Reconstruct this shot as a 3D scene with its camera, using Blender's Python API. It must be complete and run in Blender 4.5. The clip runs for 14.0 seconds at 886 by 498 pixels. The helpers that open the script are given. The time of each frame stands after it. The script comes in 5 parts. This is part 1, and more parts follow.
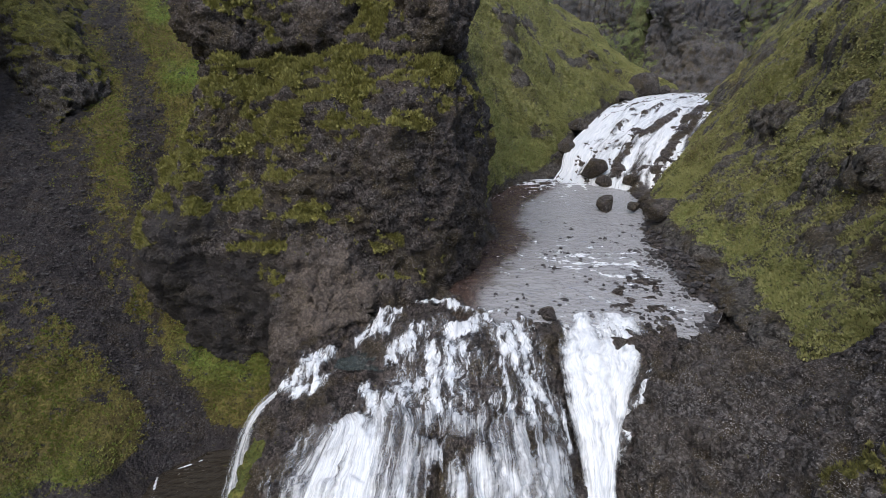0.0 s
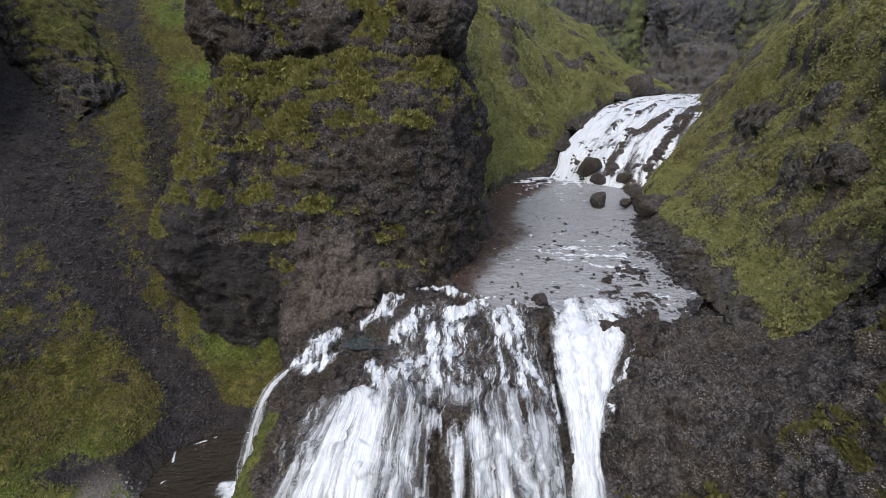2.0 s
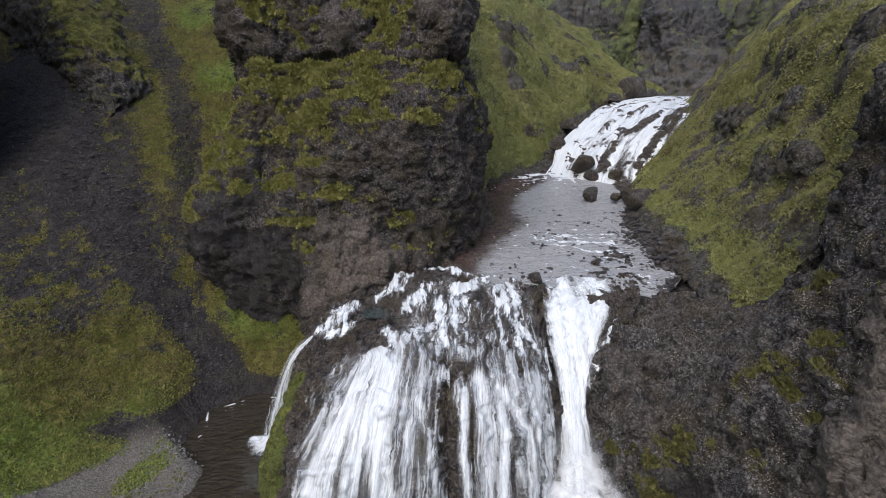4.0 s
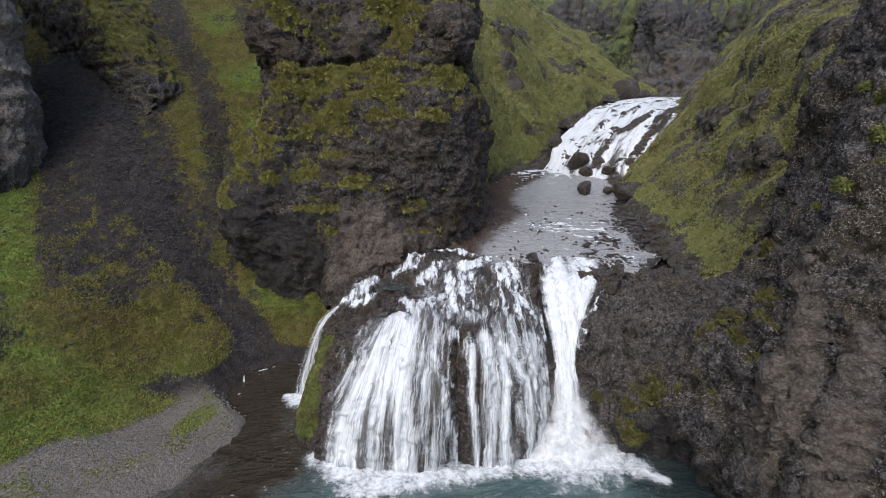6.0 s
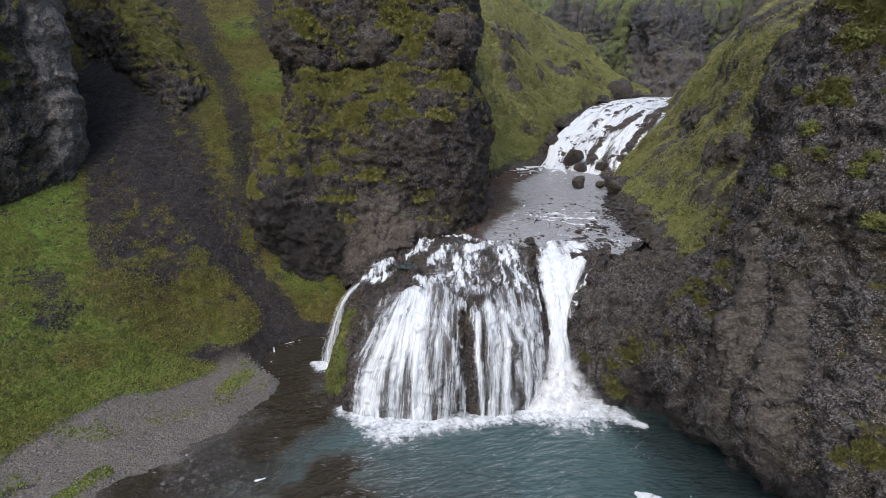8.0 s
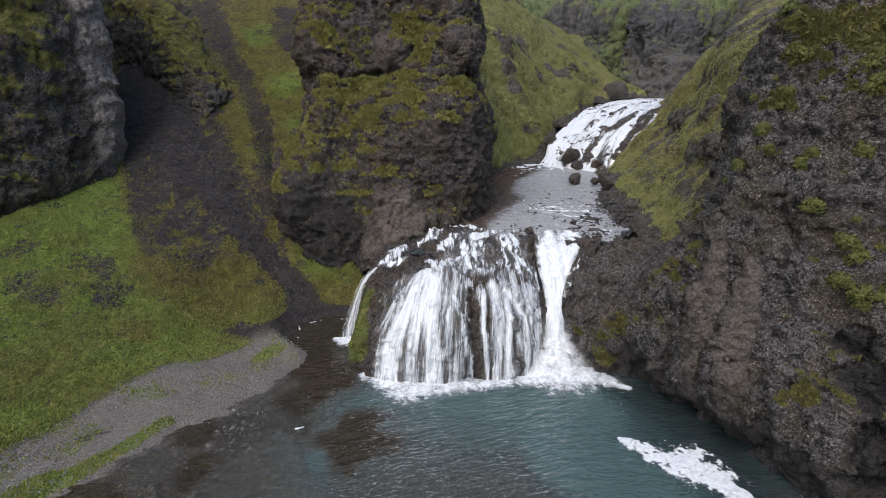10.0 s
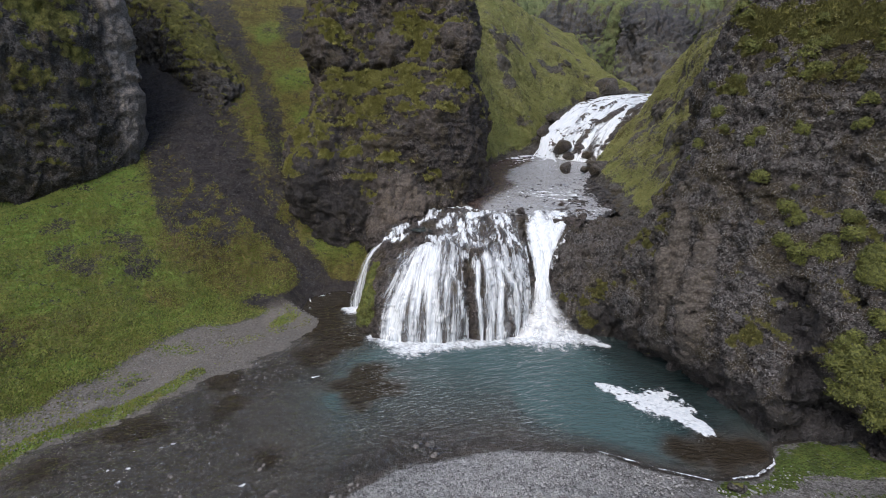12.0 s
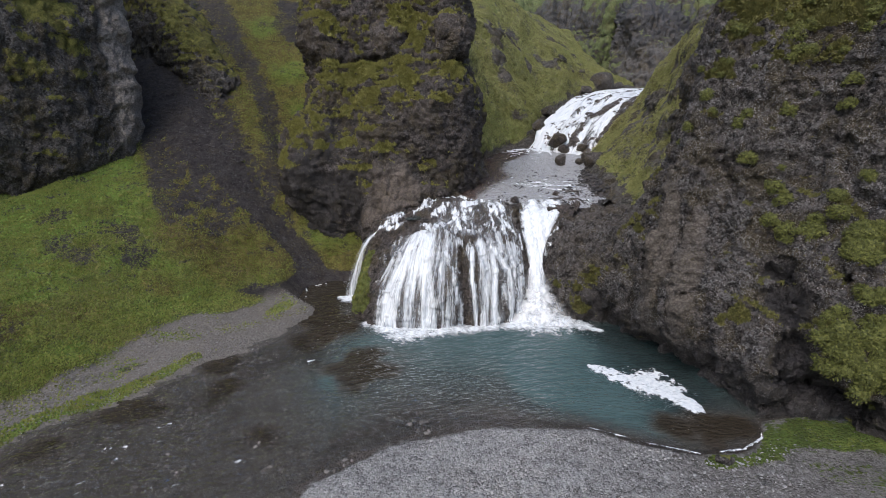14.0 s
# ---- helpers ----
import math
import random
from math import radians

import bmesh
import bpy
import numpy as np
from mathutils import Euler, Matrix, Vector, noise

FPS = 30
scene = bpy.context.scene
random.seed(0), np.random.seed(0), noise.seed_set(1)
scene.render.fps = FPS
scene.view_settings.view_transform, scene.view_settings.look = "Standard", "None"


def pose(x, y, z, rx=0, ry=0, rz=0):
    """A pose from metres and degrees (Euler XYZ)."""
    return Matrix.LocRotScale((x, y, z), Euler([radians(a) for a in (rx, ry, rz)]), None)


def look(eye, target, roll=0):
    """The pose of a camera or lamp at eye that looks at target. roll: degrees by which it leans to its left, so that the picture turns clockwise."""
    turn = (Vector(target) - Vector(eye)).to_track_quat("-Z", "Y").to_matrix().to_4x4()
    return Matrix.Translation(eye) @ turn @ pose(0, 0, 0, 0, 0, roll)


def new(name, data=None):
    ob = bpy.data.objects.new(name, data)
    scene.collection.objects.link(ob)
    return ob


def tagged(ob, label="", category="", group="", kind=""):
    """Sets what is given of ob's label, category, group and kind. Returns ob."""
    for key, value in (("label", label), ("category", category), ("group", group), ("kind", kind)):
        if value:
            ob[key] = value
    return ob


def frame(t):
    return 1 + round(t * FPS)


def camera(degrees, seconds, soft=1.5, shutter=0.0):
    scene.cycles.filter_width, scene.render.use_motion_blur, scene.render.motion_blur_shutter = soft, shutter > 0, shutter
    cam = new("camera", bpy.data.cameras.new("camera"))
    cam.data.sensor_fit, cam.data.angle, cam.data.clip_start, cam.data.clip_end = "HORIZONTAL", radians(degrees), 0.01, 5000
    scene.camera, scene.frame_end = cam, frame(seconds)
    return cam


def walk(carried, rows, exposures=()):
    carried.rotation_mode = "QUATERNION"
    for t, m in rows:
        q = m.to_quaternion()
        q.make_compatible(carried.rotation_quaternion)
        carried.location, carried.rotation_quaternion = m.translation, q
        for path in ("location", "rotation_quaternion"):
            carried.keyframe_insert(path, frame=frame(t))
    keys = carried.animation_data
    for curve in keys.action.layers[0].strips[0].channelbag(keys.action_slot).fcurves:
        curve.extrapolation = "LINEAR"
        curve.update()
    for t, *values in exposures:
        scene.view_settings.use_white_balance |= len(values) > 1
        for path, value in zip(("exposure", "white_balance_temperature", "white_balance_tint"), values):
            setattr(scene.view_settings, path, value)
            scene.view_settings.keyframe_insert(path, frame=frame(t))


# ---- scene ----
cam = camera(86.5, 14.0, soft=0.65)
PATH = [
    (0, (-0.007, -1.66, 20.665), (-0.082, 0.264, 20.123), -0.0),
    (0.5, (0.075, -1.989, 20.644), (-0.001, -0.065, 20.103), 0.0),
    (1, (0.083, -2.415, 20.633), (0.008, -0.491, 20.093), 0.1),
    (1.5, (0.095, -2.994, 20.588), (0.022, -1.07, 20.048), 0.1),
    (2, (0.08, -3.775, 20.55), (0.007, -1.851, 20.011), 0.1),
    (2.5, (0.052, -4.636, 20.475), (-0.021, -2.71, 19.937), 0.1),
    (3, (-0.047, -5.531, 20.428), (-0.117, -3.605, 19.893), 0.2),
    (5.3, (-0.792, -10.641, 20.225), (-0.846, -8.716, 19.685), 0.7),
    (5.5, (-0.83, -11.121, 20.215), (-0.887, -9.196, 19.677), 0.6),
    (6, (-0.964, -12.338, 20.177), (-1.021, -10.411, 19.641), 0.6),
    (6.5, (-1.125, -13.569, 20.113), (-1.181, -11.642, 19.578), 0.6),
    (7, (-1.256, -14.804, 20.095), (-1.312, -12.878, 19.56), 0.6),
    (7.5, (-1.382, -16.043, 20.103), (-1.437, -14.117, 19.566), 0.5),
    (9.8, (-2.132, -21.672, 20.325), (-2.185, -19.744, 19.794), 0.4),
    (10, (-2.169, -22.178, 20.315), (-2.224, -20.252, 19.778), 0.4),
    (10.5, (-2.199, -23.486, 20.068), (-2.253, -21.56, 19.531), 0.3),
    (11, (-2.181, -24.805, 19.747), (-2.235, -22.88, 19.208), 0.3),
    (11.5, (-2.156, -26.057, 19.486), (-2.209, -24.132, 18.944), 0.3),
    (12, (-2.023, -26.961, 19.314), (-2.072, -25.036, 18.774), 0.3),
    (12.5, (-1.884, -27.393, 19.062), (-1.932, -25.468, 18.52), 0.2),
    (13, (-1.78, -27.572, 18.782), (-1.825, -25.648, 18.239), 0.2),
    (13.5, (-1.686, -27.631, 18.507), (-1.73, -25.707, 17.965), 0.1),
    (14, (-1.609, -27.66, 18.289), (-1.652, -25.736, 17.748), -0.0),
]
walk(cam, [(t, look(eye, target, roll)) for t, eye, target, roll in PATH], [(0.0, 0.25), (7.0, 0.31), (14.0, 0.38)])

# ---------------- world and light: overcast day in a deep gorge ----------------
world = bpy.data.worlds.new("overcast_sky")
scene.world = world
world.use_nodes = True
wn = world.node_tree.nodes
sky = wn.new("ShaderNodeTexSky")
sky.sky_type = 'NISHITA'
sky.sun_disc = False
sky.sun_elevation = radians(50)
sky.sun_rotation = radians(206)
sky.air_density, sky.dust_density, sky.ozone_density = 1.0, 3.0, 1.5
wn["Background"].inputs[1].default_value = 0.15
world.node_tree.links.new(sky.outputs[0], wn["Background"].inputs[0])
sun_data = bpy.data.lights.new("sun", 'SUN')
sun_data.energy, sun_data.angle, sun_data.color = 1.05, radians(60), (0.94, 0.965, 1.0)
sun = new("sun", sun_data)
sun.matrix_world = look((-20, -30, 80), (0, 12, 0))


# ---------------- numeric noise ----------------
def lattice(ix, iy, iz, seed):
    h = (ix * 374761393 + iy * 668265263 + iz * 2147483647 + seed * 974634777) & 0xFFFFFFFF
    h = ((h ^ (h >> 13)) * 1274126177) & 0xFFFFFFFF
    h = ((h ^ (h >> 16)) * 2246822519) & 0xFFFFFFFF
    return ((h ^ (h >> 15)) & 0xFFFFFF) / float(0xFFFFFF)


def vnoise(p, seed=0):
    """Smooth noise in -1..1 at the points p, one cell a unit."""
    f = np.floor(p)
    i = f.astype(np.int64)
    w = p - f
    w = w * w * w * (w * (w * 6 - 15) + 10)
    out = 0
    for dx in (0, 1):
        for dy in (0, 1):
            for dz in (0, 1):
                k = (w[..., 0] if dx else 1 - w[..., 0]) * (w[..., 1] if dy else 1 - w[..., 1]) * (w[..., 2] if dz else 1 - w[..., 2])
                out = out + k * lattice(i[..., 0] + dx, i[..., 1] + dy, i[..., 2] + dz, seed)
    return out * 2 - 1


def fbm(p, size, octaves=4, seed=0, gain=0.5, ridged=False):
    total, amp, norm = 0, 1.0, 0
    for o in range(octaves):
        n = vnoise(p / size * 2.03 ** o + 17.3 * o, seed + o)
        if ridged:
            n = 1 - 2 * np.abs(n)
        total, norm, amp = total + amp * n, norm + amp, amp * gain
    return total / norm


def cells(p, size, seed=0):
    """Distance to the nearest scattered point, 0 at its middle to about 1: for knobbly, lumpy stone."""
    q = p / size
    f = np.floor(q).astype(np.int64)
    best = np.full(q.shape[:-1], 9.0)
    for dx in (-1, 0, 1):
        for dy in (-1, 0, 1):
            for dz in (-1, 0, 1):
                c = f + np.array((dx, dy, dz))
                d = 0
                for a in range(3):
                    d = d + (c[..., a] + lattice(c[..., 0], c[..., 1], c[..., 2], seed + 11 * a) - q[..., a]) ** 2
                best = np.minimum(best, d)
    return np.sqrt(best)


def blocks(p, size, seed=0):
    """A level of its own, -1 to 1, for each broken block of stone, and how near its edge a point lies (0 at the joint)."""
    q = p / size
    f = np.floor(q).astype(np.int64)
    best, second, level = np.full(q.shape[:-1], 9.0), np.full(q.shape[:-1], 9.0), np.zeros(q.shape[:-1])
    for dx in (-1, 0, 1):
        for dy in (-1, 0, 1):
            for dz in (-1, 0, 1):
                c = f + np.array((dx, dy, dz))
                d = 0
                for a in range(3):
                    d = d + (c[..., a] + lattice(c[..., 0], c[..., 1], c[..., 2], seed + 11 * a) - q[..., a]) ** 2
                nearer = d < best
                second = np.where(nearer, best, np.minimum(second, d))
                level = np.where(nearer, lattice(c[..., 0], c[..., 1], c[..., 2], seed + 57), level)
                best = np.where(nearer, d, best)
    return level * 2 - 1, np.sqrt(second) - np.sqrt(best)


def smooth(a, b, x):
    t = np.clip((x - a) / (b - a), 0, 1)
    return t * t * (3 - 2 * t)


# ---------------- surfaces spanned by guide curves ----------------
def curve_through(P, t):
    """Catmull-Rom through the points along the first axis, at the parameters t."""
    P = np.asarray(P, float)
    k = len(P)
    i = np.minimum(t.astype(int), k - 2)
    w = (t - i).reshape((-1,) + (1,) * (P.ndim - 1))
    a, b, c, d = (P[np.clip(i + o, 0, k - 1)] for o in (-1, 0, 1, 2))
    return b + 0.5 * w * (c - a + w * (2 * a - 5 * b + 4 * c - d + w * (3 * (b - c) + d - a)))


def even(gaps, step):
    """Parameters that step evenly along pieces of these lengths."""
    run = np.concatenate(((0,), np.cumsum(gaps)))
    return np.interp(np.linspace(0, run[-1], max(4, int(run[-1] / step))), run, np.arange(len(run)))


def loft(stations, step, coarse=()):
    """A grid of points through stations, each a guide curve from foot to top. coarse: gaps between stations, and rises, to step wider over."""
    S = np.array(stations, float)
    along = np.linalg.norm(np.diff(S, axis=0), axis=2).mean(1)
    up = np.linalg.norm(np.diff(S, axis=1), axis=2).mean(0)
    for axis, k, factor in coarse:
        (along if axis == "along" else up)[k] *= factor
    G = curve_through(S, even(along, step))
    return np.swapaxes(curve_through(np.swapaxes(G, 0, 1), even(up, step)), 0, 1)


def normals(G):
    n = np.cross(np.gradient(G, axis=0), np.gradient(G, axis=1))
    return n / np.maximum(np.linalg.norm(n, axis=2, keepdims=True), 1e-9)


def raw_mesh(name, V, F, material, smooth_shade=True, attrs=None):
    me = bpy.data.meshes.new(name)
    F = np.asarray(F)
    me.vertices.add(len(V))
    me.vertices.foreach_set("co", np.asarray(V, np.float32).reshape(-1))
    me.loops.add(F.size)
    me.loops.foreach_set("vertex_index", F.astype(np.int32).reshape(-1))
    me.polygons.add(len(F))
    me.polygons.foreach_set("loop_start", np.arange(0, F.size, F.shape[1], dtype=np.int32))
    me.polygons.foreach_set("loop_total", np.full(len(F), F.shape[1], np.int32))
    me.polygons.foreach_set("use_smooth", np.full(len(F), smooth_shade))
    for n, v in (attrs or {}).items():
        me.attributes.new(n, 'FLOAT', 'POINT').data.foreach_set("value", np.asarray(v, np.float32).reshape(-1))
    me.update(calc_edges=True)
    me.validate()
    me.materials.append(material)
    return new(name, me)


def grid_mesh(name, G, material, keep=None, attrs=None):
    nu, nv = G.shape[:2]
    i, j = np.meshgrid(np.arange(nu - 1), np.arange(nv - 1), indexing="ij")
    a = i * nv + j
    F = np.stack((a, a + nv, a + nv + 1, a + 1), -1).reshape(-1, 4)
    V = G.reshape(-1, 3)
    attrs = {n: np.broadcast_to(v, (nu, nv)).reshape(-1) for n, v in (attrs or {}).items()}
    if keep is not None:
        F = F[keep.reshape(-1)[F].any(1)]
        used = np.unique(F)
        back = np.zeros(len(V), int)
        back[used] = np.arange(len(used))
        V, F = V[used], back[F]
        attrs = {n: v[used] for n, v in attrs.items()}
    return raw_mesh(name, V, F, material, True, attrs)


def near_line(x, y, line):
    """Distance in plan to a line of (x, y, half width), over that half width."""
    best = np.full(np.shape(x), 99.0)
    for (ax_, ay_, aw), (bx, by, bw) in zip(line, line[1:]):
        dx, dy = bx - ax_, by - ay_
        t = np.clip(((x - ax_) * dx + (y - ay_) * dy) / (dx * dx + dy * dy), 0, 1)
        d = np.hypot(x - ax_ - t * dx, y - ay_ - t * dy) / (aw + t * (bw - aw))
        best = np.minimum(best, d)
    return best


def blobs(G, spots, seed, flat=1.0, fray=0.55, fray_size=1.6):
    """Ragged patches round places (x, y, z, radius); flat above 1 makes them wider than high."""
    edge = fray * fbm(G * (1, 1, flat), fray_size, 4, seed)
    best = np.full(G.shape[:-1], 99.0)
    for px, py, pz, r in spots:
        best = np.minimum(best, np.sqrt((G[..., 0] - px) ** 2 + (G[..., 1] - py) ** 2 + (flat * (G[..., 2] - pz)) ** 2) / r)
    return smooth(1.25, 0.45, best + edge)


def crag(G, seed, big=0.9, mid=0.42, fine=0.26, ledge=0.45, ledge_gap=4.5, knob=0.2, moss_at=0.5, bias=0.0, column=0.0, cushion=0.0):
    """Weathers a guide surface into broken lava rock with bulges, ledges, blocks and columns, and lays moss cushions on its flatter parts."""
    N = normals(G)
    d = big * fbm(G, 6.5, 3, seed) + mid * fbm(G, 1.9, 3, seed + 5, ridged=True)
    d += 0.9 * mid * fbm(G * (1, 1, 0.28), 2.4, 3, seed + 12, ridged=True)
    d = d + column * fbm(G * (1, 1, 0.10) + 0.5 * fbm(G, 3.0, 2, seed + 80)[..., None], 2.2, 3, seed + 81, gain=0.45, ridged=True)
    tier = G[..., 2] / ledge_gap + 0.9 * fbm(G * (1, 1, 0.35), 6.0, 3, seed + 20)
    saw = tier - np.floor(tier)
    d += ledge * (0.5 - saw) * smooth(-0.3, 0.4, fbm(G, 5.0, 2, seed + 31)) * smooth(0, 0.2, saw)
    G = G + N * d[..., None]
    crack = fbm(G * (1, 1, 0.8), 1.5, 3, seed + 70, ridged=True)
    N = normals(G)
    lift = N[..., 2] * (1 - np.clip(2.0 * cushion, 0, 0.85)) + 0.8 * fbm(G * (0.9, 0.9, 1.1) + G[..., [2, 2, 0]] * (0.25, 0.1, 0.3), 1.5, 5, seed + 50, gain=0.7) + 0.65 * fbm(G, 6.0, 2, seed + 55) + bias
    moss = smooth(moss_at - 0.14, moss_at + 0.22, lift)
    bent = G * (1, 1, 0.75) + 0.25 * fbm(G, 0.8, 2, seed + 42)[..., None]
    level, joint = blocks(bent, 1.15, seed + 40)
    small, seam = blocks(bent, 0.45, seed + 44)
    stone = knob * (0.75 * level * smooth(0, 0.25, joint) + 0.45 * small * smooth(0, 0.3, seam) - 0.35 * smooth(0.12, 0.0, joint))
    d = (stone + fine * fbm(G, 0.75, 5, seed + 9, gain=0.62, ridged=True) + 0.3 * fine * fbm(G, 0.16, 2, seed + 10)) * (1 - 0.65 * moss)
    d -= 1.1 * knob * smooth(0.45, 0.85, crack)
    d += moss * (0.08 + (0.26 + cushion) * (0.6 - cells(G * (0.8, 0.8, 1.2), 0.75, seed + 60)) + 0.16 * fbm(G, 0.3, 2, seed + 62))
    return G + N * d[..., None], moss


def turf(G, seed, big=0.5, mid=0.2, clump=0.13, size=0.5, tread=0.16, rough=1.0):
    """Uneven tussocky ground with small terraces along the slope."""
    steps = G[..., 2] / 0.55 + 1.6 * fbm(G, 2.2, 3, seed + 11)
    saw = steps - np.floor(steps)
    G = G + normals(G) * (tread * (0.5 - saw) * smooth(0, 0.3, saw) * smooth(-0.3, 0.3, fbm(G, 3.0, 2, seed + 13)) * smooth(1.0, 2.5, G[..., 2]))[..., None]
    d = big * fbm(G, 5.0, 3, seed) + mid * fbm(G, 1.2, 3, seed + 3) + rough * (clump * (0.6 - cells(G, size, seed + 7)) + 0.5 * clump * (0.6 - cells(G, 0.45 * size, seed + 8)))
    return G + normals(G) * d[..., None]


# ---------------- materials ----------------
def graph(name):
    m = bpy.data.materials.new(name)
    m.use_nodes = True
    nt = m.node_tree
    b = nt.nodes["Principled BSDF"]

    def node(kind, *ins, **props):
        n = nt.nodes.new("ShaderNode" + kind)
        for k, v in props.items():
            setattr(n, k, v)
        for k, v in enumerate(ins):
            if v is None:
                continue
            if isinstance(v, bpy.types.NodeSocket):
                nt.links.new(v, n.inputs[k])
            else:
                n.inputs[k].default_value = v
        return n
    return m, nt, b, node


def noise_of(node, vec, scale, detail=4.0, rough=0.6):
    return node("TexNoise", vec, None, float(scale), float(detail), float(rough)).outputs[0]


def ramp(node, fac, lo, hi):
    return node("MapRange", fac, float(lo), float(hi), 0.0, 1.0, clamp=True, interpolation_type='SMOOTHSTEP').outputs[0]


def mixc(node, fac, a, b):
    n = node("Mix", fac, data_type='RGBA')
    for k, v in ((6, a), (7, b)):
        if isinstance(v, bpy.types.NodeSocket):
            n.id_data.links.new(v, n.inputs[k])
        else:
            n.inputs[k].default_value = (*v, 1)
    return n.outputs[2]


def calc(node, op, a, b=None):
    return node("Math", a, b, operation=op).outputs[0]


def attribute(node, name):
    return node("Attribute", attribute_name=name).outputs["Fac"]


def land(name, rock_a, rock_b, lichen, olive, lush, pale_rock=(0.20, 0.17, 0.145), lichen_amount=0.5, rough=0.85, bump=1.0, stones=0.0, rust=0.5, stain=1.0, clasts=0.8):
    """Ground of rock or soil that carries plants where the surface says so (moss), fresher in places (lush), barer and paler in others (pale)."""
    m, nt, b, node = graph(name)
    pos = node("NewGeometry").outputs["Position"]
    n_big, n_mid, n_fine, n_grit = (noise_of(node, pos, s, d) for s, d in ((0.22, 5), (0.9, 5), (3.2, 5), (13, 3)))
    bent = node("VectorMath", node("TexNoise", pos, None, 2.5, 3.0, 0.6).outputs[1], (0.35, 0.35, 0.35), pos, operation='MULTIPLY_ADD').outputs[0]
    vor = node("TexVoronoi", bent, None, 5.5)
    peb = node("TexVoronoi", bent, None, 12.0)
    n_patch = noise_of(node, pos, 0.45, 6, 0.65)
    n_lump = noise_of(node, pos, 6.5, 4, 0.6)
    n_rough = noise_of(node, pos, 1.6, 8, 0.62)
    rock = mixc(node, ramp(node, n_rough, 0.38, 0.60), tuple(0.45 * c for c in rock_a), rock_b)
    rock = mixc(node, calc(node, 'MULTIPLY', ramp(node, n_lump, 0.54, 0.42), 0.6), rock, tuple(0.6 * c for c in rock_a))
    zone = calc(node, 'ADD', ramp(node, n_patch, 0.56, 0.42), 0.3)
    for clast, much in ((vor, 0.6), (peb, 0.5)):
        hue = node("SeparateColor", clast.outputs["Color"]).outputs
        rock = mixc(node, calc(node, 'MULTIPLY', ramp(node, hue[0], 0.5, 0.9), calc(node, 'MULTIPLY', zone, much * clasts)), rock, tuple(0.4 * c for c in rock_a))
        rock = mixc(node, calc(node, 'MULTIPLY', ramp(node, hue[1], 0.66, 0.9), calc(node, 'MULTIPLY', zone, much * clasts)), rock, tuple(0.5 * c + 0.5 * d for c, d in zip(rock_b, lichen)))
    rock = mixc(node, calc(node, 'MULTIPLY', ramp(node, n_mid, 0.5, 0.7), rust), rock, (0.082, 0.053, 0.032))
    rock = mixc(node, calc(node, 'MULTIPLY', ramp(node, n_patch, 0.48, 0.60), 0.8 * stain), rock, mixc(node, n_lump, (0.030, 0.024, 0.015), (0.105, 0.080, 0.040)))
    spots = calc(node, 'MULTIPLY', ramp(node, noise_of(node, pos, 8.0, 5, 0.7), 0.52, 0.62), ramp(node, noise_of(node, pos, 0.55, 5, 0.65), 0.44, 0.60))
    rock = mixc(node, calc(node, 'MULTIPLY', spots, lichen_amount), rock, lichen)
    dots = calc(node, 'MULTIPLY', ramp(node, noise_of(node, pos, 17.0, 3, 0.6), 0.57, 0.63), ramp(node, noise_of(node, pos, 0.9, 4, 0.6), 0.40, 0.60))
    rock = mixc(node, calc(node, 'MULTIPLY', dots, min(1, 1.2 * lichen_amount)), rock, tuple(min(1, 1.45 * c) for c in lichen))
    if stones:
        tone = node("SeparateColor", peb.outputs["Color"]).outputs[0]
        rock = mixc(node, calc(node, 'MULTIPLY', ramp(node, tone, 0.45, 0.95), stones), rock, lichen)
    rock = mixc(node, calc(node, 'MULTIPLY', attribute(node, "pale"), 0.9), rock, mixc(node, n_fine, pale_rock, tuple(0.55 * c for c in pale_rock)))
    rock = mixc(node, calc(node, 'MULTIPLY', ramp(node, vor.outputs[0], 0.32, 0.72), 0.2 if stones else 0.4), rock, tuple(0.3 * c for c in rock_a))
    rock = mixc(node, attribute(node, "dark_wet_shade"), rock, mixc(node, n_rough, (0.016, 0.015, 0.017), (0.055, 0.050, 0.052)))
    green = mixc(node, ramp(node, n_mid, 0.38, 0.62), olive, tuple(0.5 * c for c in olive))
    green = mixc(node, calc(node, 'MULTIPLY', ramp(node, n_big, 0.48, 0.64), 0.6), green, (0.125, 0.092, 0.045))
    green = mixc(node, attribute(node, "lush"), green, mixc(node, ramp(node, n_mid, 0.35, 0.7), lush, tuple(0.6 * c for c in lush)))
    green = mixc(node, calc(node, 'MULTIPLY', ramp(node, n_lump, 0.47, 0.60), 0.75), green, tuple(0.3 * c for c in olive))
    green = mixc(node, calc(node, 'MULTIPLY', ramp(node, n_fine, 0.60, 0.46), calc(node, 'MULTIPLY', ramp(node, n_rough, 0.50, 0.62), 0.8)), green, tuple(min(1, 1.6 * c) for c in olive))
    green = mixc(node, calc(node, 'MULTIPLY', ramp(node, n_grit, 0.54, 0.66), 0.55), green, tuple(min(1, 1.8 * c) for c in olive))
    edge = calc(node, 'ADD', attribute(node, "moss"), calc(node, 'MULTIPLY', calc(node, 'SUBTRACT', n_fine, 0.5), 2.2))
    edge = calc(node, 'ADD', edge, calc(node, 'MULTIPLY', calc(node, 'SUBTRACT', n_lump, 0.5), 1.6))
    mask = ramp(node, edge, 0.34, 0.74)
    nt.links.new(mixc(node, mask, rock, green), b.inputs["Base Color"])
    dull = calc(node, 'ADD', calc(node, 'MULTIPLY', mask, 0.95 - rough), rough)
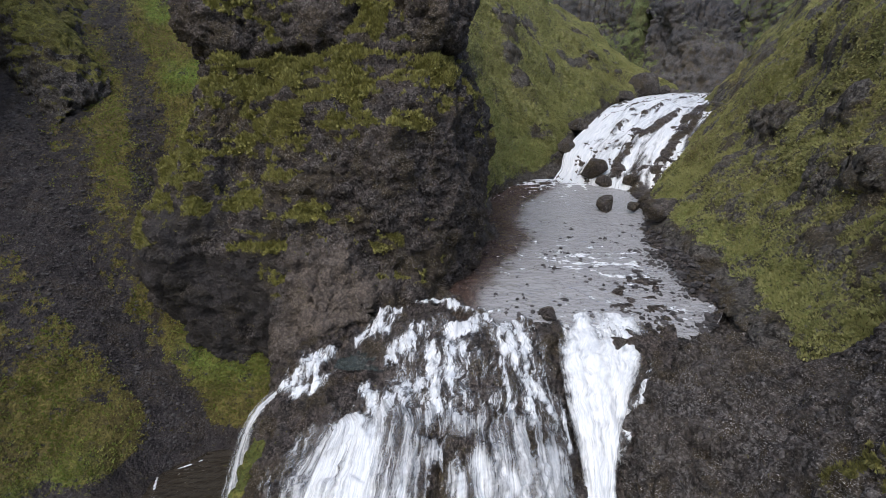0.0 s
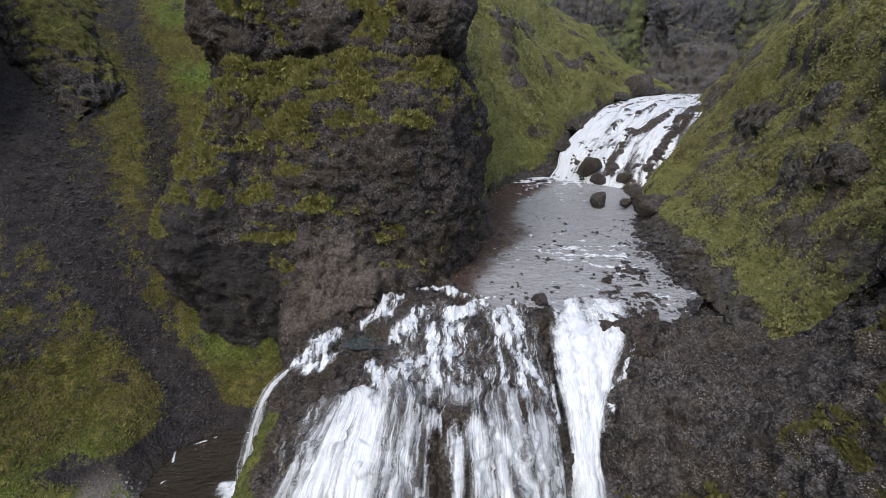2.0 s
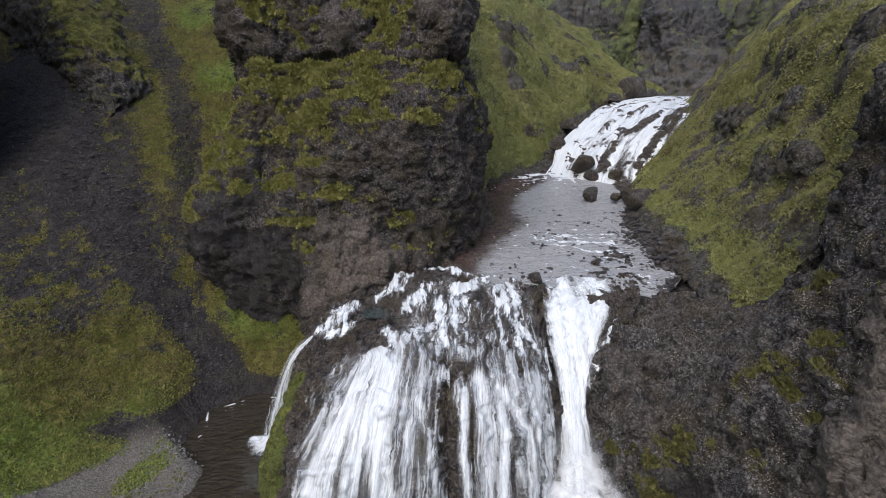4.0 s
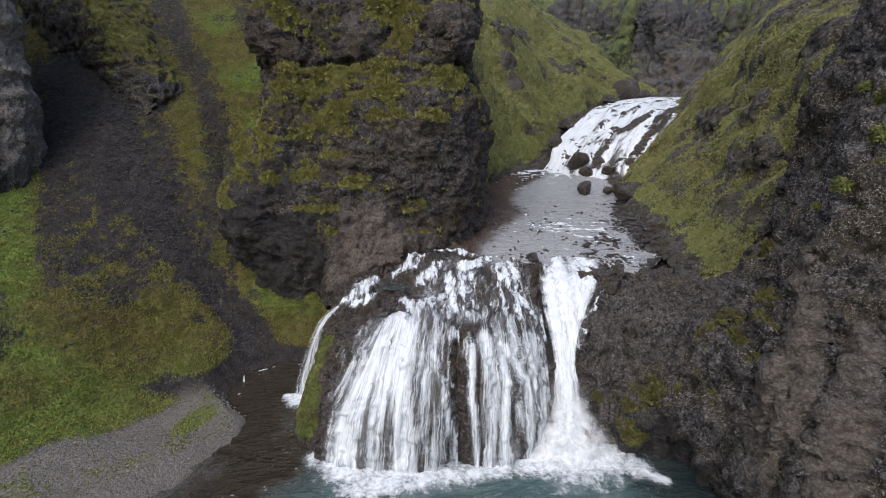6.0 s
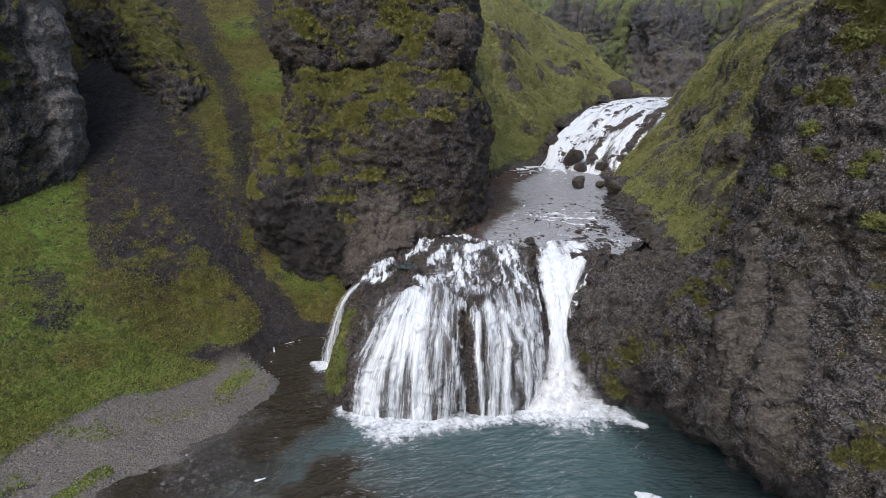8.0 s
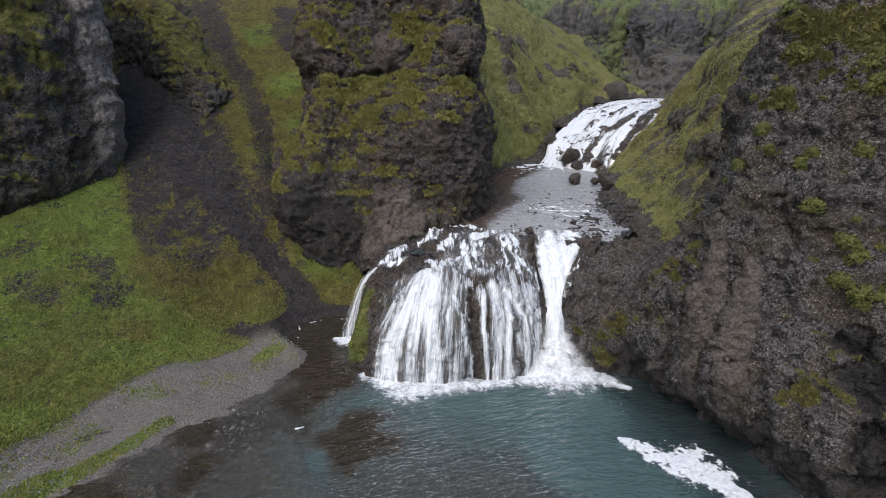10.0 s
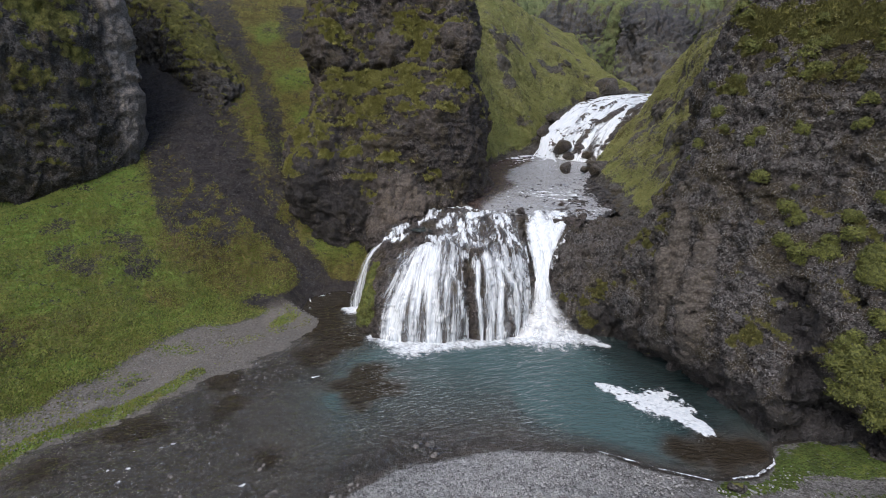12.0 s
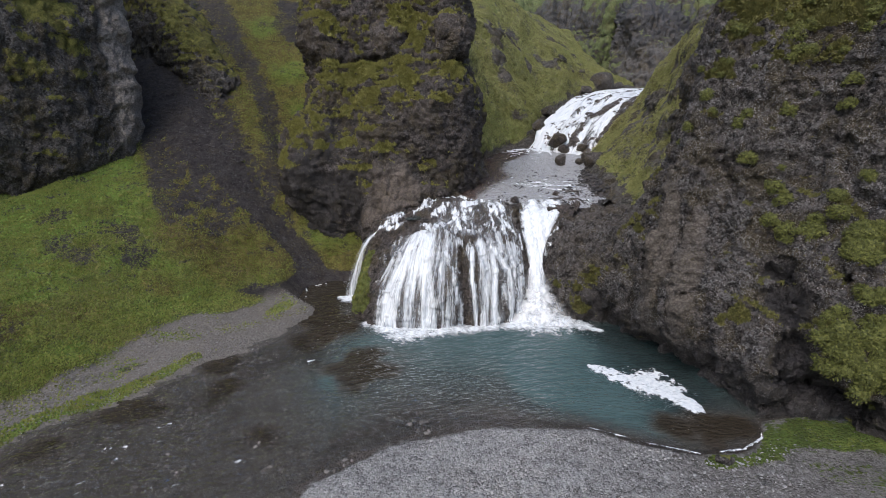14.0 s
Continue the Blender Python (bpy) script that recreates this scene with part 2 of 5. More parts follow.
    nt.links.new(calc(node, 'SUBTRACT', dull, calc(node, 'MULTIPLY', attribute(node, "dark_wet_shade"), 0.3)), b.inputs["Roughness"])
    b.inputs["Specular IOR Level"].default_value = 0.3
    h = calc(node, 'ADD', calc(node, 'MULTIPLY', n_fine, 0.6), calc(node, 'MULTIPLY', n_grit, 0.3))
    h = calc(node, 'ADD', h, calc(node, 'MULTIPLY', n_rough, 0.7))
    h = calc(node, 'SUBTRACT', h, calc(node, 'MULTIPLY', vor.outputs[0], 0.3))
    h = calc(node, 'SUBTRACT', h, calc(node, 'MULTIPLY', peb.outputs[0], 0.12 + 0.3 * stones))
    bp = node("Bump", float(bump), 0.36)
    nt.links.new(h, bp.inputs["Height"])
    nt.links.new(bp.outputs[0], b.inputs["Normal"])
    return m


OLIVE, LUSH = (0.150, 0.145, 0.048), (0.125, 0.175, 0.045)
LICHEN = (0.34, 0.325, 0.32)
MOSS = (0.165, 0.155, 0.042)
rock_tower = land("mossy_lava_rock", (0.034, 0.027, 0.024), (0.112, 0.090, 0.083), (0.29, 0.27, 0.262), (0.225, 0.208, 0.052), LUSH, lichen_amount=0.6, pale_rock=(0.30, 0.245, 0.205))
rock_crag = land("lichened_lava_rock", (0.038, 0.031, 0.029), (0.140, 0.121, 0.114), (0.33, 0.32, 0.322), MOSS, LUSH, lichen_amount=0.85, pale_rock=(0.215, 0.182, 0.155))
rock_fall = land("wet_brown_rock", (0.036, 0.028, 0.025), (0.135, 0.110, 0.100), (0.27, 0.24, 0.225), MOSS, LUSH, rough=0.5, lichen_amount=0.6, rust=0.6)
rock_dark = land("dark_cliff_rock", (0.064, 0.054, 0.050), (0.150, 0.131, 0.121), (0.29, 0.28, 0.27), (0.20, 0.185, 0.05), LUSH, pale_rock=(0.52, 0.45, 0.40))
rock_far = land("hazed_mossy_cliff", (0.075, 0.075, 0.080), (0.14, 0.138, 0.142), (0.24, 0.235, 0.235), (0.125, 0.145, 0.068), LUSH, bump=0.4)
grass_slope = land("grassy_slope", (0.080, 0.070, 0.062), (0.17, 0.155, 0.14), (0.26, 0.25, 0.235), (0.235, 0.220, 0.085), (0.235, 0.270, 0.085))
bare_ground = land("scree_and_grass", (0.028, 0.023, 0.025), (0.054, 0.045, 0.047), (0.14, 0.13, 0.13), (0.175, 0.150, 0.045), (0.200, 0.315, 0.058), rust=0.2, stones=0.25, stain=0.3, clasts=0.3, pale_rock=(0.36, 0.325, 0.29))
gravel_mat = land("river_gravel", (0.24, 0.235, 0.232), (0.42, 0.415, 0.41), (0.58, 0.575, 0.57), (0.13, 0.15, 0.03), (0.115, 0.175, 0.035), rust=0.1, stones=0.7, stain=0.0, lichen_amount=0.3, pale_rock=(0.105, 0.085, 0.068))


def water_material(name, shallow, colour, rough, strength, scale, stretch=(1, 1, 1), brown=(0.060, 0.041, 0.027)):
    """Water that shows its bed where shallow, the given colour where deep, and mirrors the sky."""
    m, nt, b, node = graph(name)
    pos = node("Mapping", node("NewGeometry").outputs["Position"])
    pos.inputs["Scale"].default_value = stretch
    cover = attribute(node, "cover")
    bp = node("Bump", float(strength), 0.3)
    h = calc(node, 'ADD', noise_of(node, pos.outputs[0], scale, 4), calc(node, 'MULTIPLY', noise_of(node, pos.outputs[0], scale * 0.25, 2), 1.5))
    nt.links.new(h, bp.inputs["Height"])
    shallow = mixc(node, attribute(node, "warm"), shallow, brown)
    colour = mixc(node, attribute(node, "deep_mirror"), colour, tuple(0.28 * c for c in colour))
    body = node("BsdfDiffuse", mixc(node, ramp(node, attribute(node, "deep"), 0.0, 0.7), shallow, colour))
    shine = node("BsdfGlossy", (1, 1, 1, 1), float(rough))
    facing = node("Fresnel", 1.36)
    for n in (shine, facing):
        nt.links.new(bp.outputs[0], n.inputs["Normal"])
    under = node("MixShader", cover, node("BsdfTransparent").outputs[0], body.outputs[0])
    top = node("MixShader", facing.outputs[0], under.outputs[0], shine.outputs[0])
    nt.links.new(top.outputs[0], nt.nodes["Material Output"].inputs["Surface"])
    nt.nodes.remove(b)
    return m


pool_water = water_material("teal_pool_water", (0.088, 0.074, 0.064), (0.058, 0.102, 0.104), 0.06, 1.0, 3.4, (0.6, 1.5, 1), (0.024, 0.017, 0.009))
stream_water = water_material("sky_grey_stream_water", (0.18, 0.14, 0.12), (0.40, 0.40, 0.41), 0.10, 1.0, 2.6, (0.8, 1.2, 1), (0.095, 0.048, 0.030))


def foam_material(name, stretch, lo, hi, dense=1.0, broken=1.9, grain=0.5, bead=4.0, wave=0.7):
    """Broken white water: streaks along the flow, beaded and thinner where cover is low."""
    m, nt, b, node = graph(name)
    place = node("NewGeometry").outputs["Position"]
    xyz = node("SeparateXYZ", place)
    sway = calc(node, 'MULTIPLY', calc(node, 'SUBTRACT', noise_of(node, place, 0.7, 3), 0.5), wave)
    pos = node("Mapping", node("CombineXYZ", calc(node, 'ADD', attribute(node, "across"), sway), xyz.outputs[1], xyz.outputs[2]).outputs[0])
    pos.inputs["Scale"].default_value = stretch
    n1, n2 = noise_of(node, pos.outputs[0], 1.0, 5, 0.65), noise_of(node, pos.outputs[0], 3.1, 3)
    n3 = noise_of(node, place, bead, 4, 0.7)
    v = calc(node, 'ADD', attribute(node, "cover"), calc(node, 'MULTIPLY', calc(node, 'SUBTRACT', n1, 0.5), broken))
    v = calc(node, 'ADD', v, calc(node, 'MULTIPLY', calc(node, 'SUBTRACT', n2, 0.5), 0.6))
    v = calc(node, 'ADD', v, calc(node, 'MULTIPLY', calc(node, 'SUBTRACT', n3, 0.5), grain))
    nt.links.new(calc(node, 'MULTIPLY', ramp(node, v, lo, hi), dense), b.inputs["Alpha"])
    nt.links.new(mixc(node, ramp(node, n2, 0.3, 0.7), (0.68, 0.725, 0.77), (0.90, 0.92, 0.94)), b.inputs["Base Color"])
    b.inputs["Roughness"].default_value = 0.5
    bp = node("Bump", 0.2, 0.06)
    nt.links.new(calc(node, 'ADD', n1, n2), bp.inputs["Height"])
    nt.links.new(bp.outputs[0], b.inputs["Normal"])
    return m


veil_foam = foam_material("falling_white_water", (4.6, 0.30, 0.22), -0.12, 1.08, 0.95, 2.0, 0.5, 9.0, 0.25)
run_foam = foam_material("tumbling_white_water", (5.5, 0.75, 0.8), 0.10, 0.98, 0.95, 2.2, 0.9, 9.0, 1.2)
plume_foam = foam_material("dense_white_water", (4.0, 0.5, 0.3), -0.3, 0.9, 0.98, 1.3, 0.5, 5.0)
churn_foam = foam_material("churned_white_foam", (1.3, 1.3, 1.3), 0.1, 1.15, 0.96, 1.6, 0.9, 3.0)
cascade_foam = foam_material("cascade_white_water", (2.4, 0.16, 0.16), -0.1, 1.0, 0.95, 1.9, 0.7, 3.0)
still_foam = foam_material("drifting_white_foam", (1.6, 1.6, 1.6), 0.2, 0.75, 0.95, 1.5, 1.2, 5.0)


def structure(ob, label, category):
    return tagged(ob, label, category, kind="structure")


# ---------------- the ground: pool bed, gravel bar ----------------
def bar_edge(x):
    return np.interp(x, (-60, -30, -16, -11, -8.7, -5.2, -2, 1.5, 6.8, 9.8, 12.3, 15, 16.6, 17.6, 20, 60),
                     (-70, -50, -26, -13, -7.6, -4.8, -3.6, -2.8, -2.9, -4.3, -5.1, -4.7, -3.7, -2.0, -1.5, -1.5))


def bed_height(x, y):
    bar = bar_edge(x) - y
    pool = np.exp(-(((x - 4.0) / 12.0) ** 2 + ((y - 5.0) / 8.2) ** 2) ** 1.5)
    pit = np.exp(-(((x + 8.5) / 2.6) ** 2 + ((y - 2.4) / 1.8) ** 2) ** 2)
    creek = np.exp(-(((x + 13.5) / 3.5) ** 2 + ((y - 19) / 5) ** 2) ** 2)
    z = -0.16 - 2.6 * pool - 0.5 * pit - 0.5 * creek
    return np.where(bar > 0, 0.02 + 0.42 * (1 - np.exp(-bar / 2.5)), np.maximum(z, -0.02 + bar * np.interp(x, (-6, 2, 7), (0.05, 0.09, 0.4))))


ax, ay = np.arange(-34, 50, 0.16), np.arange(-46, 25, 0.16)
X, Y = np.meshgrid(ax, ay, indexing="ij")
P = np.stack((X, Y, bed_height(X, Y)), -1)
flat = P * (1, 1, 0)
P[..., 2] += 0.10 * fbm(flat, 2.5, 3, 2) + 0.07 * (0.6 - cells(flat, 0.45, 3)) + 0.04 * (0.6 - cells(flat, 0.2, 4))
meadow = smooth(15.5, 17.5, X + 0.25 * (Y + 4) + 1.2 * fbm(flat, 2.2, 2, 6)) * smooth(-9.5, -7.0, Y + 1.5 * fbm(flat, 3, 2, 9)) * smooth(0.0, 0.12, P[..., 2])
mud = smooth(1.3, 0.5, near_line(X, Y, ((17.2, -5.6, 0.7), (19.2, -5.2, 0.6), (21.5, -5.6, 0.7))) + 0.5 * fbm(flat, 1.2, 3, 10))
band = smooth(1.5, 0.7, near_line(X, Y, ((12.6, -5.9, 0.4), (16.5, -4.3, 1.1), (19.5, -3.6, 1.6), (24, -3.8, 2.4), (30, -6, 3.5))) + 0.5 * fbm(flat, 1.5, 3, 12)) * smooth(0.0, 0.1, P[..., 2])
meadow = np.maximum(np.maximum(0.45 * meadow, band), smooth(24, 27, X) * 0.8) * (1 - 0.8 * mud)
structure(grid_mesh("ground", P, gravel_mat, attrs={"moss": meadow * 0.95, "lush": 0.9, "pale": np.maximum(smooth(0.10, 0.0, P[..., 2]), 0.55 * smooth(3, 13, X + 3 * fbm(flat, 3.0, 3, 13)))}), "grey river gravel bar and stony pool bed", "gravel")
plain = np.array([[[x, y, -4.0] for y in np.linspace(-900, 900, 30)] for x in np.linspace(-900, 900, 30)])
structure(grid_mesh("ground_sheet", plain, bare_ground), "wide dark stony ground under the gorge", "ground")

# ---------------- left bank: shore, meadow, scree chute ----------------
LEFT = [
    [(-27, -70, -.8), (-29.5, -70, .4), (-35, -70, 1.2), (-42, -70, 5), (-56, -70, 12), (-75, -70, 18), (-120, -70, 30)],
    [(-27, -30, -.8), (-29.5, -30, .4), (-35, -30, 1.2), (-42, -30, 5), (-56, -30, 12), (-75, -30, 18), (-120, -30, 30)],
    [(-26.2, -7, -.8), (-28.0, -5.6, .35), (-31, -4, .7), (-38, -2, 4), (-50, 2, 10), (-70, 2, 14), (-120, 0, 30)],
    [(-22.4, -2.2, -.8), (-24.3, -.6, .35), (-28.5, 2, .7), (-36, 7, 4), (-47, 12, 8.5), (-65, 15, 12), (-110, 25, 30)],
    [(-19.6, 3.4, -.8), (-21.8, 4.8, .35), (-27, 8, .9), (-34, 13, 5), (-43.5, 18.5, 9.8), (-56, 25, 13), (-100, 40, 38)],
    [(-15.6, 8.2, -.8), (-18, 10, .35), (-24.8, 14, 1), (-31.5, 19, 6.5), (-42, 23, 11.5), (-52, 31, 16), (-90, 60, 42)],
    [(-14.2, 14.2, -.8), (-16.4, 15, .35), (-23, 19, 1.3), (-30.5, 24.5, 9), (-39.5, 30, 14.6), (-48, 38, 20), (-80, 75, 52)],
    [(-16.4, 17.4, -.8), (-18.8, 18.2, .55), (-23, 22, 3.6), (-29, 29, 11.6), (-35.5, 36, 19.5), (-42, 46, 27), (-70, 90, 62)],
    [(-16.8, 20.6, -.8), (-18.8, 22.6, 1.0), (-22, 26.8, 5.3), (-28.5, 32, 14), (-34, 38.5, 20.8), (-40, 50, 31), (-60, 95, 68)],
    [(-14.4, 22.4, -.8), (-16.2, 25.4, 2.1), (-19.0, 28.2, 5.6), (-26.2, 35, 15.8), (-31, 43, 23.5), (-36, 55, 35), (-46, 100, 70)],
    [(-11.8, 23.2, -.6), (-13.6, 26, 3.2), (-16, 28.6, 5.6), (-24, 36, 14.5), (-27, 48, 27), (-29, 64, 40), (-30, 105, 70)],
    [(-10, 24.5, -.4), (-11.5, 26.3, 4.5), (-13, 29, 6), (-19, 38, 15), (-20, 50, 27), (-18, 68, 40), (-10, 110, 70)],
]
G = loft(LEFT, 0.18, (("along", 0, 0.1), ("along", 1, 0.25), ("up", 5, 0.3), ("up", 4, 0.8)))
x, y, z = G[..., 0], G[..., 1], G[..., 2]
wob = 0.9 * fbm(G, 2.2, 3, 61)
CHUTE = ((-47, 45.2, 1.5), (-40.4, 38.0, 2.6), (-34.5, 32.8, 2.3), (-30.0, 30.3, 1.6), (-25.8, 27.6, 1.2), (-22.4, 26.4, 1.15), (-19.4, 24.9, 1.3), (-17.8, 23.3, 1.6))
BRANCH = ((-45.5, 42.3, 1.3), (-41.7, 35.6, 1.4), (-37.6, 28.9, 1.1), (-33.9, 23.2, 0.8), (-31.6, 20.8, 0.5))
GULLY = ((-41.3, 56.7, 1.6), (-33.7, 46.8, 1.2), (-30.0, 43.4, 1.0), (-27.1, 39.1, 0.95), (-24.8, 33.2, 0.8), (-24.0, 30.5, 0.7))
rough_edge = fbm(G, 0.8, 3, 62)
chute = smooth(1.45, 0.75, near_line(x, y, CHUTE) + 0.25 * wob + 0.45 * rough_edge)
chute = np.maximum(chute, 0.6 * smooth(1.5, 0.5, near_line(x, y, BRANCH) + 0.4 * wob + 0.7 * rough_edge))
chute = np.maximum(chute, 0.85 * blobs(G, ((-29.2, 58.6, 36, 2.4), (-26.8, 52.7, 30.9, 1.9)), 57))
gully = 0.8 * smooth(2.1, 0.5, near_line(x, y, GULLY) + 0.6 * wob + 1.0 * rough_edge)
side = y - np.interp(x, (-60, -38.3, -35.3, -31.8, -28.8, -25, -20.3), (48, 29, 25.3, 20.2, 18.6, 19.8, 21.4))
speckled = smooth(-1.2, 1.5, side + wob) * smooth(3.5, 1.2, near_line(x, y, CHUTE))
speckled = speckled * smooth(-19.8, -21.5, x) * smooth(2.5, 8.0, z + wob)
speckled = np.maximum(speckled, smooth(0.5, 2.0, side + 0.6 * wob) * smooth(31.5, 29.0, y + 0.55 * (x + 28)) * smooth(4.0, 9.0, z + wob))
strip = smooth(18.5, 16.5, y) * smooth(0.5, -0.6, (x - np.interp(y, (-70, -5, -2, 2.3, 7.3, 11.3, 13.9, 16.2, 19, 23), (-34, -32, -30.5, -28.3, -27.3, -25.3, -22.3, -21, -21.5, -19.5))) * -1 + 0.6 * wob)
fringe = smooth(1.3, 0.6, near_line(x, y, ((-29.0, -7.5, 1.6), (-26.9, -3.8, 1.4), (-24.6, -.7, 1.3), (-22.3, 2.2, 1.0), (-21.5, 4.6, 0.5))) + 0.4 * wob)
fringe = np.clip(1.3 * fringe, 0, 1)
patch = smooth(1.3, 0.5, np.hypot((x + 18.6) / 1.3, (y - 14.5) / 1.9) + 0.4 * wob)
cover = 0.92 + 0.25 * fbm(G, 1.3, 3, 64)
cover = cover * (1 - speckled) + speckled * (0.20 + 0.4 * smooth(13, 3, z) + 1.3 * fbm(G, 0.8, 4, 65, gain=0.65))
cover = cover * (1 - 0.92 * chute) * (1 - 0.8 * gully)
cover = np.where(strip > 0, cover * (1 - strip) + strip * (0.2 + 0.7 * fbm(G, 2.0, 4, 66)), cover)
cover = np.maximum(cover, np.maximum(fringe, patch) * smooth(0.0, 0.1, z))
shore = smooth(0.3, 0.05, z)
dark_shore = smooth(1.4, 0.9, z + 0.5 * wob) * smooth(16.5, 18, y)
cover = cover * (1 - shore) * (1 - 0.95 * dark_shore)
lush = np.clip(smooth(0.3, -4, side) * (0.6 + 0.7 * fbm(G, 4.0, 3, 67)) + 0.5 * smooth(-34, -42, x) * smooth(0.3, -3, side), 0, 1)
lush = np.maximum(lush, 0.8 * np.maximum(fringe, patch))
fresh = blobs(G, ((-39.7, 48.8, 31.6, 2.0), (-31.7, 52.3, 31.7, 3.0), (-25.7, 45.4, 24.6, 3.0), (-23.3, 41.7, 19.5, 2.2), (-24.5, 36.0, 15.0, 1.8), (-39.7, 23.7, 11.2, 3.2), (-41.2, 19.4, 9.8, 4.0), (-36, 21, 9, 3.0)), 63)
lush = np.maximum(lush, 0.85 * fresh)
stony = blobs(G, ((-34.9, 18.0, 7.0, 1.6), (-36.3, 13.6, 6.1, 2.0), (-38.1, 14.2, 6.8, 1.6), (-32.2, 15.6, 5.3, 1.6), (-41.1, 17.2, 8.8, 1.4), (-27.9, 22.3, 6.2, 1.2), (-28.7, 55, 33, 3.5)), 60, fray=0.8)
cover = cover * (1 - 0.55 * stony)
tawny = blobs(G, ((-29.5, 36.0, 18, 2.6), (-32.0, 40.0, 22, 2.2), (-27.5, 49, 28, 2.4), (-25, 18.5, 2.5, 2.2), (-29, 14, 3, 1.8), (-36, 4, 3.5, 2.6), (-31, 20, 6, 1.8)), 54, fray=0.9)
lush = lush * (1 - 0.9 * tawny)
lush = np.maximum(lush, 0.7 * smooth(25.5, 27.5, y) * smooth(-21, -18, x) * smooth(8, 6, z))
crop = smooth(1.25, 0.6, near_line(x, y, ((-33.6, 38.8, 1.3), (-36.3, 42.2, 2.2), (-40.6, 47.5, 3.0), (-46.5, 53.5, 3.8), (-54, 57, 4.5))) + 0.4 * wob)
cover = cover * (1 - crop * 0.9 * smooth(0.35, -0.1, fbm(G * (1, 1, 2.5), 1.6, 4, 68)))
bands = fbm(G * (0.5, 0.5, 2.2) + 0.4 * wob[..., None], 1.6, 4, 53, gain=0.6)
lush = np.clip(lush * (0.85 + 0.9 * bands), 0, 1)
cover = cover - 0.35 * smooth(0.2, 0.5, bands + 0.4 * rough_edge) * smooth(1.5, 3.0, z)
G = turf(G, 50, mid=0.16, clump=0.13, rough=0.2 + 0.8 * np.clip(cover, 0, 1))
tier = G[..., 2] / 1.9 + 0.8 * fbm(G, 3.0, 3, 69)
saw = tier - np.floor(tier)
G = G + normals(G) * (0.25 * crop * (1.3 + 0.9 * (0.5 - saw) * smooth(0, 0.2, saw) + 0.9 * fbm(G, 1.5, 4, 58, ridged=True) + 0.35 * fbm(G, 0.5, 3, 59, ridged=True)))[..., None]
left_ground, left_cover = G, cover
structure(grid_mesh("ground_left_bank", G, bare_ground, attrs={"moss": cover, "lush": lush, "pale": np.maximum(strip * 0.9, 0.12 * crop)}), "grassy left bank with a dark scree chute", "hillside")

OUTCROP = [
    [(-33.6, 37.4, 19.0), (-33.2, 38.0, 20.4), (-32.9, 39.0, 21.2), (-32.5, 40.4, 20.8)],
    [(-35.6, 39.0, 20.4), (-34.7, 38.7, 22.6), (-33.5, 39.6, 23.6), (-32.5, 42.0, 22.6)],
    [(-39.6, 41.8, 23.0), (-38.0, 41.3, 26.0), (-36.2, 42.4, 27.4), (-35.0, 45.6, 26.2)],
    [(-44.2, 44.3, 24.6), (-42.6, 44.2, 28.8), (-40.2, 45.8, 31.2), (-38.4, 50.2, 29.6)],
    [(-49.4, 47.6, 27.0), (-48.2, 47.8, 32.8), (-45.6, 50.2, 36.4), (-43.0, 56.0, 35.0)],
    [(-57, 52, 29), (-55.5, 52, 36), (-52, 55, 40.5), (-49, 62, 39.5)],
]
G = loft(OUTCROP[::-1], 0.16)
G, moss = crag(G, 76, big=0.5, mid=0.45, fine=0.3, knob=0.22, ledge=0.35, ledge_gap=1.6, moss_at=0.42)
structure(grid_mesh("outcrop_left_bank", G, rock_dark, attrs={"moss": moss, "lush": 0.1, "pale": 0.0}), "dark mossy rock outcrop above the scree chute", "crag")

# ---------------- left cliff ----------------
LEFT_CLIFF = [
    [(-58, 44, 22), (-57, 44, 26), (-57, 44, 32), (-58, 45, 38), (-62, 48, 46), (-85, 60, 46)],
    [(-46, 37, 15), (-45.5, 36.5, 21), (-45.5, 36.5, 27), (-46, 37, 34), (-51, 40, 46), (-82, 50, 46)],
    [(-40.9, 31, 12), (-40.2, 31, 19), (-40.0, 31.3, 26.5), (-40.5, 31, 34), (-46, 34, 46), (-80, 40, 46)],
    [(-42.8, 27, 10), (-41.2, 27, 17), (-41, 27.5, 22), (-42, 27, 33), (-49, 28, 46), (-80, 30, 46)],
    [(-48, 23.5, 9), (-44.5, 22.5, 13.5), (-43.5, 22.5, 20), (-44.5, 22, 32), (-52, 22, 46), (-80, 22, 46)],
    [(-55, 19.5, 8), (-51.5, 18, 12.5), (-49, 16, 20), (-50, 15, 32), (-58, 15, 46), (-88, 15, 46)],
    [(-64, 8, 8), (-60, 6, 14), (-58, 5, 22), (-60, 4, 33), (-70, 4, 46), (-100, 4, 46)],
    [(-80, -40, 8), (-77, -40, 14), (-75, -40, 22), (-78, -40, 33), (-88, -40, 46), (-115, -40, 46)],
]
G = loft(LEFT_CLIFF[::-1], 0.2, (("along", 0, 0.25), ("up", 4, 0.15), ("up", 3, 0.6)))
pale = smooth(1.5, 0.7, near_line(G[..., 0], G[..., 1], ((-39.8, 33.4, 1.6), (-40.0, 30.4, 1.4), (-40.6, 29.2, 1.1))) + 0.4 * fbm(G, 1.5, 3, 72)) * smooth(14, 16.5, G[..., 2])
mats = blobs(G, ((-44.9, 21.2, 17.2, 2.2), (-44.8, 20.9, 22.7, 2.5), (-42.3, 24.5, 25.7, 2.0), (-42, 25.7, 22.4, 1.8), (-44.8, 22.3, 14.3, 1.8), (-43, 26.3, 14.3, 1.6), (-47, 19, 19, 2.4), (-44, 23, 30, 3.0), (-50, 16, 16, 2.5), (-50, 16, 26, 3.0)), 73, 1.5)
